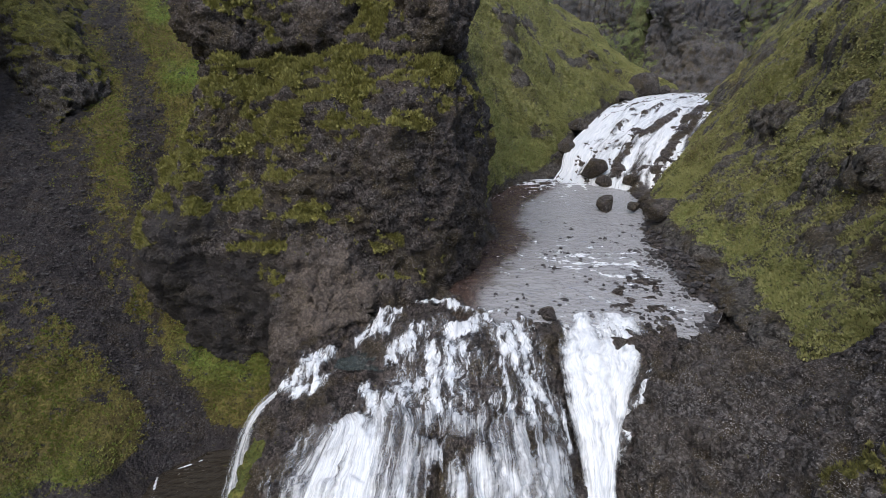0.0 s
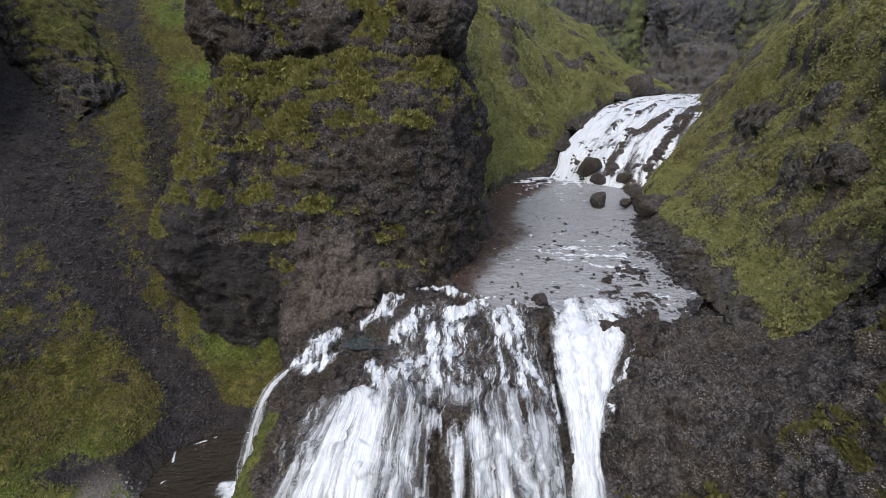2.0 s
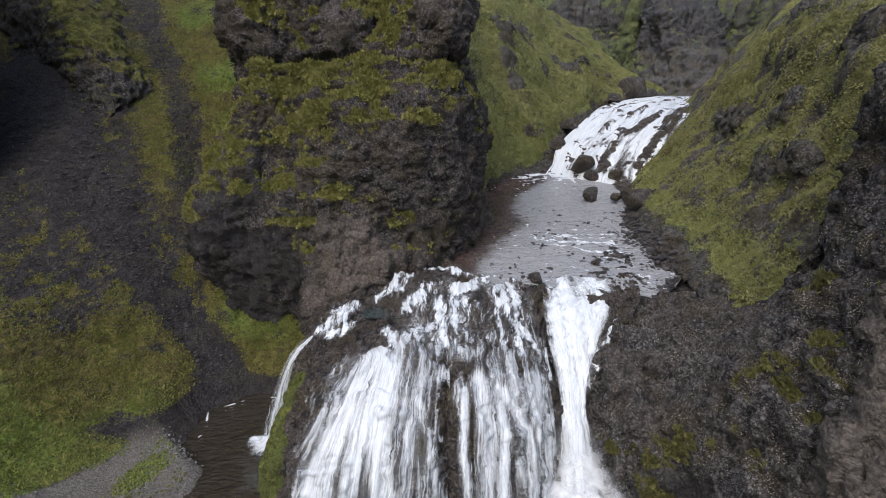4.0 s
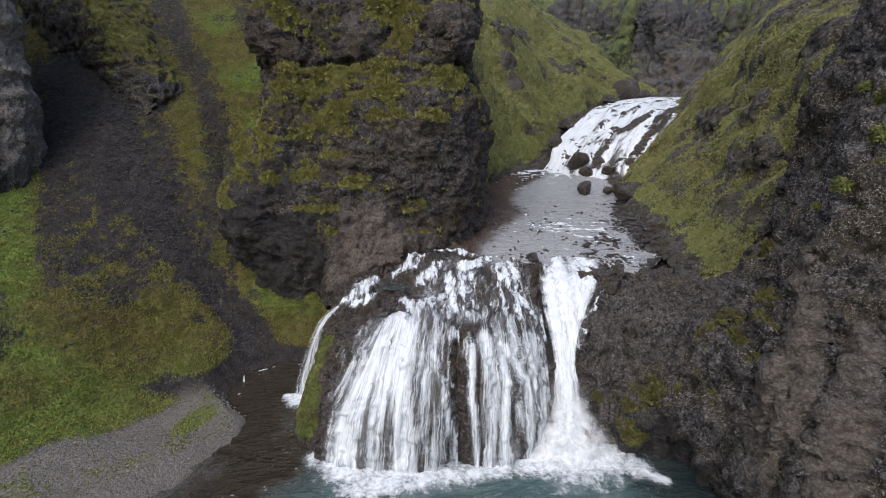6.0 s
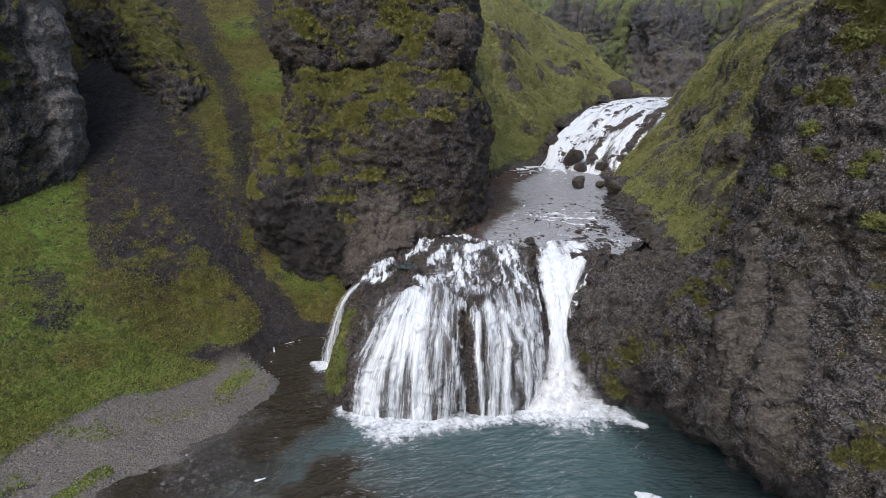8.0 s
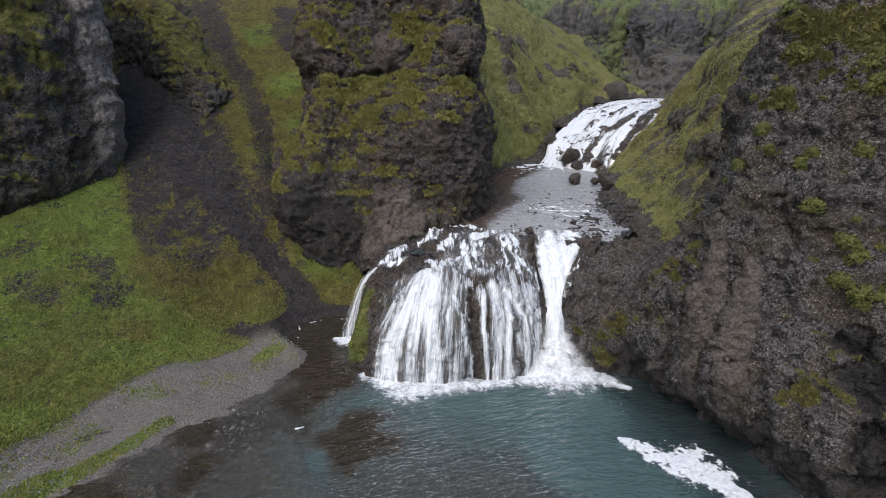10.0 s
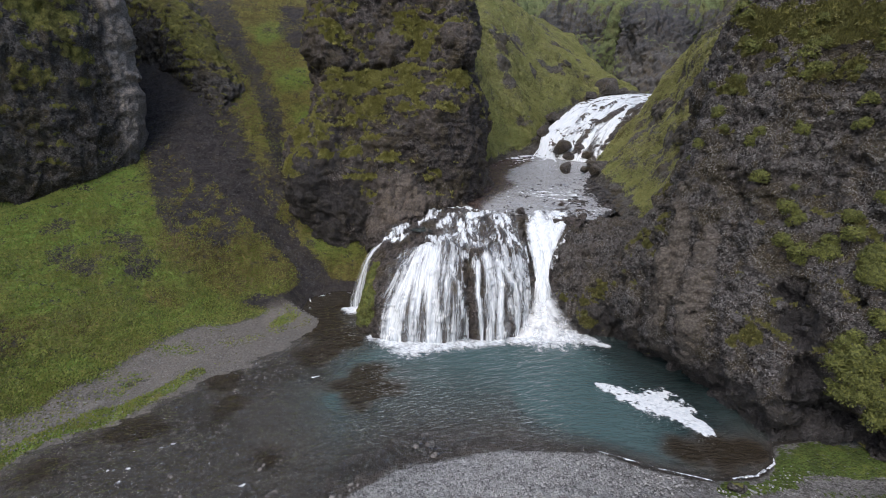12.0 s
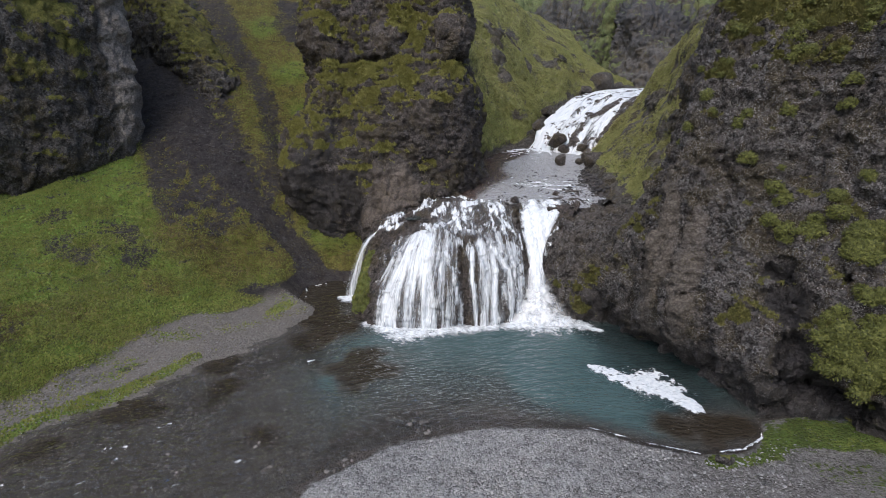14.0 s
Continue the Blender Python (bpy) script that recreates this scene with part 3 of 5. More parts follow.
G, moss = crag(G, 70, mid=0.3, moss_at=0.30, bias=0.10 - 1.6 * pale + 0.45 * mats)
structure(grid_mesh("wall_left_cliff", G, rock_dark, attrs={"moss": moss, "lush": 0.15, "pale": pale}), "dark mossy cliff with a pale bare edge", "cliff")

# ---------------- tower crag ----------------
TOWER_RINGS = [
    [(2.5, 45, 8), (1.2, 34, 8), (-.5, 29.3, 8), (-4, 26.5, 7.5), (-8.3, 24.9, 7), (-10.4, 24.6, 5), (-12.4, 27.1, 3.5), (-17.2, 28.3, 3.8), (-21.8, 30.2, 7), (-25.2, 36, 10), (-24, 48, 18), (-13, 55, 18), (-2, 53, 9), (2.5, 45, 8)],
    [(2.5, 45, 14), (1.5, 34, 14), (-.2, 29.3, 13.5), (-4, 27.2, 13.5), (-8, 26.4, 13), (-10.6, 26.3, 12.5), (-14.3, 26.9, 12.5), (-19.3, 27.4, 12.3), (-22, 29.6, 12.3), (-24, 36, 15), (-23, 48, 20), (-13, 55, 20), (-2, 53, 14), (2.5, 45, 14)],
    [(2, 45, 20), (1.6, 34, 20), (-.2, 29.5, 20), (-4, 27.4, 20), (-7.5, 28.2, 20), (-10.5, 29.2, 20), (-14, 30.6, 20), (-17.3, 30.6, 20), (-19, 33, 20), (-21, 38, 20), (-21, 48, 23), (-13, 55, 23), (-2, 53, 20), (2, 45, 20)],
    [(2, 45, 25.5), (1, 36, 25.5), (-.3, 32, 25), (-3.5, 31.5, 24.5), (-7, 32.4, 24.5), (-10, 32.8, 24.3), (-13, 33, 24.3), (-16.6, 33, 24.3), (-19, 35.5, 25), (-20, 39, 26), (-20, 48, 27), (-13, 55, 27), (-2, 53, 26), (2, 45, 25.5)],
    [(2, 45, 30), (1.5, 37, 30), (-.2, 34.2, 29.5), (-4, 34.2, 29), (-7, 35.2, 29), (-10, 35, 29), (-13.5, 34.2, 29), (-17.8, 33.9, 29), (-20.8, 36.5, 29), (-21, 40, 30), (-20, 48, 31), (-13, 55, 31), (-2, 53, 31), (2, 45, 30)],
    [(1, 46, 35.5), (.5, 40, 35.5), (-1, 37.5, 35.5), (-4, 36.8, 35.5), (-7, 37.2, 35.5), (-10, 37, 35.5), (-13, 36.8, 35.5), (-17, 37, 35.5), (-19, 39, 35.5), (-19, 42, 35.5), (-18, 48, 35.5), (-13, 53, 35.5), (-3, 52, 35.5), (1, 46, 35.5)],
    [(-4, 46, 38.5), (-5, 44, 38.5), (-6, 43, 38.5), (-8, 42, 38.5), (-9, 42, 38.5), (-10, 42, 38.5), (-11, 42, 38.5), (-13, 42, 38.5), (-14, 43, 38.5), (-14, 45, 38.5), (-13, 47, 38.5), (-11, 49, 38.5), (-7, 48, 38.5), (-4, 46, 38.5)],
    [(-9, 45.5, 39)] * 14,
]
TRIM = (0.9, 0.9, 0.9, 2.1, 1.9, 2.0, 0, 0)
stations = [[(ring[k][0] - (trim if k in (0, 1, 2, 12, 13) else 0), *ring[k][1:]) for ring, trim in zip(TOWER_RINGS, TRIM)] for k in range(14)]
G = loft(stations[::-1], 0.13, (("along", 0, 0.3), ("along", 1, 0.2), ("along", 2, 0.2), ("along", 3, 0.35), ("along", 12, 0.6), ("up", 6, 0.3), ("up", 5, 0.4)))
x, y, z = G[..., 0], G[..., 1], G[..., 2]
butt = smooth(1.3, 0.5, np.hypot((x + 8.2) / 3.0, (z - 9.5) / 3.6) + 0.4 * fbm(G, 1.8, 3, 92)) * smooth(30, 27, y)
TOWER_MOSS = ((-13.2, 33.7, 27.8, 2.4), (-16.5, 34, 28.6, 1.6), (-7.6, 31.9, 24.3, 2.0), (-12.3, 32.9, 24.4, 2.4), (-16.7, 32.4, 23.7, 1.5), (-14.2, 31.8, 22.3, 1.9),
              (-11.9, 29.8, 20.6, 2.1), (-13.1, 29.5, 19.0, 1.5), (-7.0, 29.5, 22.0, 1.9), (-6.9, 28.2, 20.3, 1.5), (-3.2, 27.5, 20.1, 1.2), (-6.3, 33.5, 26.4, 1.6),
              (-8.0, 35.2, 29.7, 2.4), (-1.4, 31.2, 24.0, 1.5), (-20.9, 32.1, 16.9, 2.0), (-9.6, 27.1, 15.0, 1.6), (-4.6, 27, 13.2, 1.3), (-16.4, 27.3, 15.1, 1.0), (-1.5, 27.7, 11.8, 0.9))
mats = blobs(G, TOWER_MOSS, 93, 1.15, 0.8, 1.3)
bare = blobs(G, ((-10.3, 34, 27.0, 2.0), (-18.4, 34, 27.0, 1.6), (-1.5, 33.5, 27.8, 2.0), (-5.1, 26.9, 18.5, 1.6)), 94)
crack = smooth(0.45, 0.1, np.abs(z - 24.95 - 0.7 * fbm(G, 5, 3, 95))) * smooth(38, 36, y) * smooth(-0.2, 0.3, fbm(G, 4.0, 2, 97) + 0.5 * smooth(3.5, 6, np.abs(x + 9)))
heads = blobs(G, ((-18.8, 34.5, 27.2, 2.6), (-1.2, 33.5, 28, 3.0), (-10.0, 34.5, 27.2, 2.2)), 96, fray=0.25)
recess = np.maximum(0.4 * smooth(1.3, 0.3, np.hypot((x + 12.0) / 1.6, (z - 8.5) / 3.5)), smooth(1.3, 0.4, np.hypot((x + 15.5) / 5.5, (z - 6.5) / 4.5))) * smooth(32, 29, y)
G = G + normals(G) * (1.0 * heads - 0.7 * crack + 0.7 * butt - 0.25 * recess)[..., None]
bias = -0.30 + 0.62 * mats - 0.35 * bare - 0.2 * smooth(13.5, 10, z) - 0.9 * butt - 0.15 * smooth(-4, 0, x)
G, moss = crag(G, 90, big=1.2, mid=0.40, knob=0.27, fine=0.38, ledge=0.06, moss_at=0.30, bias=bias, column=0.35)
tower_G, tower_moss = G, moss
dark_shade = 0.72 * blobs(G, ((-17.5, 28, 7, 4.5), (-14, 27.5, 10, 3.6), (-20, 28.5, 11, 3.8), (-18, 28, 13.5, 3.0), (-12.5, 28, 6.5, 2.5)), 98, fray=0.8)
structure(grid_mesh("rock_tower", G, rock_tower, attrs={"moss": moss, "dark_wet_shade": dark_shade, "lush": 0.15, "pale": np.clip(0.8 * butt + 0.2 * bare, 0, 1)}), "massive brown rock tower with mossy ledges", "crag")

# ---------------- waterfall rock ----------------
FALL = [
    [(-9.2, 25, 7.8), (-9.9, 22, 6.9), (-10.3, 21, 5), (-10.5, 20.5, 3), (-10.7, 20.3, 1), (-10.8, 20.2, -1.5)],
    [(-8.5, 25.5, 8.3), (-9.0, 20.6, 7.2), (-9.8, 18.3, 5.6), (-10.5, 17.2, 3.5), (-10.7, 16.6, 1.5), (-10.9, 16.2, -1.5)],
    [(-7, 26, 8.6), (-7.8, 20.5, 7.4), (-8, 18, 6.5), (-9.3, 15.3, 4.3), (-10.2, 13.9, 2), (-10.4, 13.3, -1.5)],
    [(-5, 27, 8.9), (-6, 21.5, 7.8), (-6, 17.3, 7), (-7.3, 13.7, 4.8), (-8.4, 12.3, 2.2), (-8.7, 11.9, -1.5)],
    [(-3, 28, 9.3), (-3.8, 22, 8.4), (-4, 16.5, 7.2), (-4.6, 13.2, 5.2), (-5, 11.6, 2.4), (-5.2, 11.3, -1.5)],
    [(-.5, 30, 9.5), (-1, 23, 8.8), (-1.3, 16.5, 7.2), (-1.5, 13.4, 5.4), (-1.6, 11.6, 2.6), (-1.7, 11.3, -1.5)],
    [(2.5, 31, 9.5), (1.5, 23.5, 9), (1.3, 17, 7.4), (1.3, 14, 5.5), (1.4, 12.2, 2.6), (1.4, 11.8, -1.5)],
    [(5, 31, 9.5), (4, 24, 9.0), (3.6, 18.5, 7.6), (3.8, 15.3, 5.6), (4, 13.3, 2.6), (4, 12.9, -1.5)],
    [(7.5, 31, 9.5), (6.6, 24.2, 8.8), (6.3, 20.5, 6.2), (6.2, 17.3, 4), (6.2, 15.5, 2), (6.2, 15, -1.5)],
    [(10.5, 31, 9.6), (9, 23.5, 8.8), (7.8, 20, 7.0), (7.5, 17.3, 4.5), (7.4, 15.5, 2), (7.3, 14.8, -1.5)],
    [(14, 31, 9.8), (12, 22.5, 9), (10.5, 19.5, 8.2), (10, 17, 6), (10, 16, 3), (10, 15, -1.5)],
]
fall_base = loft([s[::-1] for s in FALL], 0.09)
groove = np.exp(-((fall_base[..., 0] + 0.75) / 0.5) ** 2) + 0.6 * np.exp(-((fall_base[..., 0] - 2.85) / 0.22) ** 2)
fall_base = fall_base - normals(fall_base) * (0.55 * groove * smooth(17.0, 14.5, fall_base[..., 1]))[..., None]
basin = np.exp(-(((fall_base[..., 0] + 4.8) / 1.9) ** 2 + ((fall_base[..., 1] - 21.2) / 1.2) ** 2) ** 2)
fall_base[..., 2] -= 0.55 * basin
fall_base[..., 2] -= 0.65 * smooth(22.6, 25.2, fall_base[..., 1]) * smooth(-2.5, 1.0, fall_base[..., 0])
x, y, z = fall_base[..., 0], fall_base[..., 1], fall_base[..., 2]
green_side = smooth(-8.9, -9.5, x + 0.7 * fbm(fall_base, 1.2, 3, 113)) * smooth(18.8, 17.6, y) * smooth(0.1, 0.5, z) * smooth(6.2, 5.0, z)
rock_G, moss = crag(fall_base, 110, big=0.25, mid=0.34, fine=0.30, ledge=0.0, knob=0.16, moss_at=2.6, bias=3.2 * green_side)
structure(grid_mesh("waterfall_rock", rock_G, rock_fall, attrs={"moss": moss, "lush": 0.6, "pale": 0.0}), "rounded wet brown rock dome under the waterfall", "rock")

# ---------------- right crag ----------------
CRAG = [
    [(9, 24.5, -1.5), (9.5, 25, 3.5), (11, 25.5, 7.6), (13.5, 26.5, 8.5), (15.6, 27.4, 8.9), (18, 27.5, 9.6), (22, 28, 10.6), (26, 30, 12)],
    [(7.5, 17.5, -1.5), (7.8, 18, 3.5), (9.3, 19.5, 8.2), (12, 22, 8.9), (14, 23, 9.4), (17, 23, 10), (22, 24, 11), (26, 26, 12)],
    [(7.2, 14.3, -1.5), (7.6, 15, 3.5), (9.5, 17, 7.8), (12.5, 19, 8.8), (15.5, 19, 10), (19, 18.5, 13), (27, 20, 20), (40, 24, 26)],
    [(9.5, 13, -1.5), (10, 13.6, 3.6), (11.2, 15.2, 7.5), (14, 16.3, 9.4), (16.6, 16.2, 14), (18.2, 15.4, 24.5), (27, 18, 29), (45, 22, 31)],
    [(12.5, 10, -1.5), (12.8, 10.5, 3.6), (13.2, 11, 8), (14.3, 11.5, 13.2), (16.4, 12.6, 19), (17.6, 12.5, 27.5), (26, 14, 32), (45, 16, 35)],
    [(14.3, 6.5, -1.5), (14.2, 7.2, 4.5), (13.8, 7.5, 9), (14, 8, 14), (15.6, 8.7, 20.5), (17.8, 9, 28.3), (26, 10, 33), (45, 10, 37)],
    [(15.8, 2.5, -1.5), (15.5, 2.7, 4), (15.9, 3.7, 8.5), (17, 4.6, 13.3), (18.5, 5.5, 19), (20.5, 6, 25), (30, 7, 32), (48, 6, 37)],
    [(17.5, -2, -1), (17.3, -1.9, 3.5), (18.6, -0.2, 8.5), (20.9, 2.2, 13), (22, 3.5, 19), (23.5, 4, 25), (33, 4, 33), (50, 2, 38)],
    [(22.4, -3.3, -.3), (22.2, -3.8, 4), (22.6, -3.8, 8), (24, -3.5, 13), (25.5, -3, 19), (27, -3, 26), (36, -4, 34), (52, -6, 39)],
    [(30, -14, -.3), (31, -14, 4), (32, -13, 8), (33, -13, 13), (35, -13, 19), (37, -13, 26), (46, -14, 34), (60, -16, 40)],
    [(44, -60, -.3), (45, -60, 4), (46, -60, 8), (47, -60, 13), (49, -60, 19), (51, -60, 26), (60, -60, 34), (75, -60, 40)],
]
G = loft(CRAG, 0.12, (("along", 9, 0.1), ("along", 8, 0.5), ("along", 0, 0.6), ("up", 6, 0.15), ("up", 5, 0.5)))
x, y, z = G[..., 0], G[..., 1], G[..., 2]
apron = smooth(12.5, 14.5, y + 0.3 * (x - 10)) * smooth(13, 10.5, z)
splash = blobs(G, ((8.0, 15.8, 4.2, 1.5), (9.5, 14.3, 3.6, 1.9), (10.3, 13.7, 1.6, 1.4), (8.5, 14.6, 1.2, 1.4), (10.8, 13.6, 4.6, 1.3)), 131)
COLUMNS = ((13.5, 6.7, 2.6, 1.1), (13.7, 6.8, 4.8, 1.15), (14.0, 7.0, 7, 1.1), (14.3, 7.3, 9.2, 1.0), (14.4, 7.6, 11.2, 0.9), (14.2, 8.5, 13.2, 0.8), (14.6, 3.8, 3.2, 0.8), (14.8, 4.0, 5, 0.85), (15.2, 4.6, 7.5, 0.85), (15.6, 5.4, 10.3, 0.75))
pale = blobs(G * (1, 1, 0.4), [(a, b, 0.4 * c, 0.95 * r) for a, b, c, r in COLUMNS], 133, fray=0.6, fray_size=0.9)
crevice = smooth(1.3, 0.2, near_line(x, y, ((15.9, 6.5, 0.4), (14.6, 5.6, 0.35), (13.4, 5.0, 0.4))) + 0.4 * fbm(G, 1.5, 2, 136)) * smooth(2, 3.5, z) * smooth(14, 11, z)
BUSHY = ((19.9, 3.4, 13.3, 0.8), (20.2, 2.4, 13.8, 0.8), (19.1, 2.9, 11.9, 1.0), (18.4, 3.3, 11.4, 0.6), (19.6, 1.8, 11.0, 0.9), (20.7, 1.7, 11.8, 0.8), (21.9, 2.0, 13.9, 0.9), (22.8, 1.7, 15.0, 1.0), (23.1, 0.8, 15.1, 0.9), (21.8, 0.6, 12.7, 1.0), (22.4, -0.5, 12.3, 1.1), (20.6, -1.0, 10.9, 0.6), (21.6, -1.5, 11.1, 1.1), (22.0, -2.8, 8.8, 1.0), (20.8, -2.7, 6.4, 1.2), (19.7, -2.8, 6.1, 0.8), (21.9, -2.9, 6.6, 1.0), (20.3, -2.9, 4.4, 0.9), (20.9, -3.7, 5.2, 0.9), (21.9, -3.9, 4.3, 1.1), (23.6, -3.4, 1.3, 1.2))
bushy = blobs(G, BUSHY, 134, 1.3)
CROWN = ((18.8, 8, 26.2, 2.4), (17.9, 8.1, 24.4, 1.8), (21.7, 5, 22.4, 1.8), (16.8, 8.4, 21.7, 1.3), (23.5, 4.9, 25, 2.4), (21.3, 6.1, 25.8, 2.6), (26, 1, 26, 3.0), (25.5, -1, 21, 1.8))
crown = blobs(G, CROWN, 135, 1.5)
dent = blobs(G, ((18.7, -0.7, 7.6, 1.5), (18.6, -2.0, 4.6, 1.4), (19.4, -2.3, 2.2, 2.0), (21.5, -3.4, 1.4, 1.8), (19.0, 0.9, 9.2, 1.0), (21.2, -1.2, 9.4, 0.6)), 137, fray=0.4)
foot = smooth(9.5, 11.5, x) * smooth(24, 20, x) * smooth(-7, -4, y)
undercut = foot * (0.5 * np.exp(-((z - 4.2) / 1.6) ** 2) - 1.5 * smooth(3.2, 0.6, z + 0.9 * fbm(G, 3.0, 3, 132)))
G = G + normals(G) * (0.25 * pale - 1.3 * crevice - 1.9 * dent + undercut - 0.5 - 1.1 * smooth(7.0, 13.0, z))[..., None]
bias = -0.34 - 1.0 * apron + 0.85 * splash - 0.9 * pale + 0.85 * bushy + 0.75 * crown - 1.2 * dent
G, moss = crag(G, 130, big=1.1, mid=0.36, ledge=0.05, knob=0.26, fine=0.34, moss_at=0.56, bias=bias, column=0.6 * smooth(20, 13, z) * smooth(1.5, 4.5, y) * (1 - apron) + 0.2, cushion=0.45 * bushy)
crag_G, crag_moss = G, moss
structure(grid_mesh("wall_right_crag", G, rock_crag, attrs={"moss": moss, "dark_wet_shade": 0.9 * smooth(0.15, 0.6, dent) + 0.7 * smooth(4.2, 1.2, z + 1.8 * fbm(G, 2.0, 4, 140)) * smooth(8.5, 10, x), "lush": np.clip(0.05 + 0.3 * bushy, 0, 1), "pale": np.maximum(pale, apron * (0.05 + 0.3 * smooth(-0.3, 0.3, fbm(G, 2.0, 3, 139))))}), "towering grey-brown lichened rock wall beside the pool", "crag")

# ---------------- right grassy slope ----------------
SLOPE = [
    [(16.4, 18, 8.6), (18.4, 17.2, 10.2), (21.5, 16.8, 13.4), (25, 16, 20), (29, 15, 25), (45, 14, 29), (70, 10, 31)],
    [(15.8, 22.6, 8.9), (17.6, 21.4, 10.2), (20.0, 20.6, 12.4), (22.6, 20.4, 17), (27, 20, 25), (42, 18, 30), (70, 18, 33)],
    [(16.8, 30, 9.6), (19, 29, 11.3), (22.3, 29.5, 15.8), (25, 29.5, 21), (29, 30, 29), (45, 28, 33), (72, 28, 36)],
    [(17.6, 40, 10.4), (20.6, 38.8, 14), (25, 39, 18.8), (28, 39.5, 24), (31, 39.5, 30), (48, 38, 34), (75, 38, 38)],
    [(19.3, 48, 11), (23, 47.5, 16), (27, 47.5, 21.6), (30, 47, 26), (35, 46, 31), (55, 45, 38), (80, 45, 42)],
    [(24.6, 58, 12.4), (29, 59.5, 17.5), (33, 59.5, 22), (37, 59, 27), (43, 58, 34), (62, 58, 42), (85, 58, 46)],
    [(36, 75, 20.5), (40, 76, 25), (44, 76, 30), (48, 76, 35), (55, 75, 44), (75, 75, 50), (95, 75, 54)],
    [(56, 100, 25), (60, 101, 31), (65, 102, 38), (71, 104, 47), (78, 108, 54), (95, 112, 58), (115, 115, 60)],
]
G = loft(SLOPE[::-1], 0.18, (("along", 0, 0.3), ("along", 1, 0.5), ("up", 5, 0.15), ("up", 4, 0.3)))
x, y, z = G[..., 0], G[..., 1], G[..., 2]
bank = z - np.interp(y, (18, 22, 30, 40, 48, 58), (8.6, 9.2, 10.2, 11, 11.8, 13))
rocky = smooth(0.14, 0.40, fbm(G * (1, 1, 0.8), 3.6, 4, 151) - 0.12 + 0.3 * fbm(G, 1.2, 2, 152)) * smooth(2.5, 5, bank)
brow = smooth(1.25, 0.6, np.hypot((y - 37) / 5.0, (z - 31) / 2.2) + 0.4 * fbm(G, 2.0, 3, 157))
fray = 0.4 * fbm(G, 1.3, 3, 159)
knoll = np.maximum(smooth(1.3, 0.6, np.hypot((y - 39.5) / 3.0, (z - 20.3) / 1.2) + fray), smooth(1.3, 0.6, np.hypot((y - 30.5) / 2.2, (z - 20.9) / 1.5) + fray))
knoll = np.maximum(knoll, smooth(1.3, 0.6, np.hypot((y - 25.6) / 1.6, (z - 17.6) / 1.0) + fray))
brow = np.maximum(brow, knoll)
rocky = np.maximum(rocky * smooth(2.5, 6, bank), brow)
gash = smooth(0.25, 0.6, fbm(np.stack((y * 1.0 + 0.25 * z, 0 * y, z * 0.22), -1), 1.8, 4, 160, ridged=True) + 0.35 * fbm(G, 5.0, 2, 161) - 0.15) * smooth(2.0, 4.5, bank)
cover = (0.82 + 0.85 * fbm(G * (1, 1, 0.6), 1.6, 5, 153, gain=0.6) - 0.75 * gash) * smooth(0.1, 1.0, bank + 0.8 * fbm(G, 2.0, 3, 154)) * (1 - 0.9 * rocky)
lush = np.clip(0.12 + smooth(5.0, 0.8, bank) * 0.75 + 0.6 * fbm(G, 5, 3, 155), 0, 1)
G = turf(G, 150, big=0.8, mid=0.35, tread=0.3)
G = G + normals(G) * (0.8 * fbm(G * (1, 1, 0.5), 6.0, 3, 158, ridged=True))[..., None]
G = G + normals(G) * (0.45 * brow + 0.45 * knoll * fbm(G, 0.8, 3, 162, ridged=True))[..., None]
G = G + normals(G) * (rocky * (0.12 + 0.28 * fbm(G, 0.8, 4, 156, gain=0.6, ridged=True)))[..., None]
slope_G, slope_cover = G, cover
structure(grid_mesh("hillside_right", G, grass_slope, attrs={"moss": cover, "lush": lush, "pale": 0.0}), "steep green and brown grassy slope above the stream", "hillside")

# ---------------- hill behind the tower ----------------
HILL = [
    [(1, 36, 9), (-1, 40, 16), (-5, 44, 26), (-10, 48, 33), (-20, 55, 36), (-30, 70, 38)],
    [(2.8, 46, 10), (0, 48, 17), (-4, 52, 28), (-9, 57, 36), (-18, 64, 39), (-28, 80, 42)],
    [(3.2, 54, 10.6), (1.5, 56, 18), (-2, 60, 28), (-6, 66, 38), (-14, 74, 43), (-24, 90, 46)],
    [(7.5, 61, 11.5), (6, 63.5, 18), (3, 68, 27), (-1, 75, 38), (-8, 84, 45), (-18, 100, 50)],
    [(12.8, 64.5, 12.6), (11.4, 67, 18), (9, 72, 26), (5, 81, 38), (-1, 92, 47), (-10, 110, 54)],
    [(14.8, 68, 15.3), (13.5, 71.5, 20), (12, 78, 27), (9, 88, 38.5), (5, 102, 49), (-2, 122, 58)],
    [(19.3, 74.5, 18.3), (18, 78, 22.5), (17, 85, 28), (15, 97, 39), (12, 112, 49), (6, 132, 60)],
    [(26, 84, 22), (25, 87.5, 26), (24.5, 94, 31), (22.5, 104, 37), (20, 120, 44), (16, 140, 54)],
    [(36, 94, 24), (34, 97.5, 27.5), (33, 103, 30.5), (31, 112, 34), (30, 128, 40), (28, 148, 50)],
    [(50, 108, 24), (47, 112, 27), (45, 118, 29), (44, 128, 32), (42, 142, 38), (40, 160, 48)],
]
G = loft(HILL, 0.24, (("up", 4, 0.3), ("up", 3, 0.6)))
x, y, z = G[..., 0], G[..., 1], G[..., 2]
bank = z - np.interp(y, (36, 54, 61, 66, 74, 84, 100), (10, 11.2, 12.2, 14, 18.6, 22.4, 25))
rocky = smooth(0.38, 0.55, fbm(G, 6.0, 3, 171) + 0.3 * fbm(G, 1.4, 2, 172)) * smooth(1.5, 4, bank)
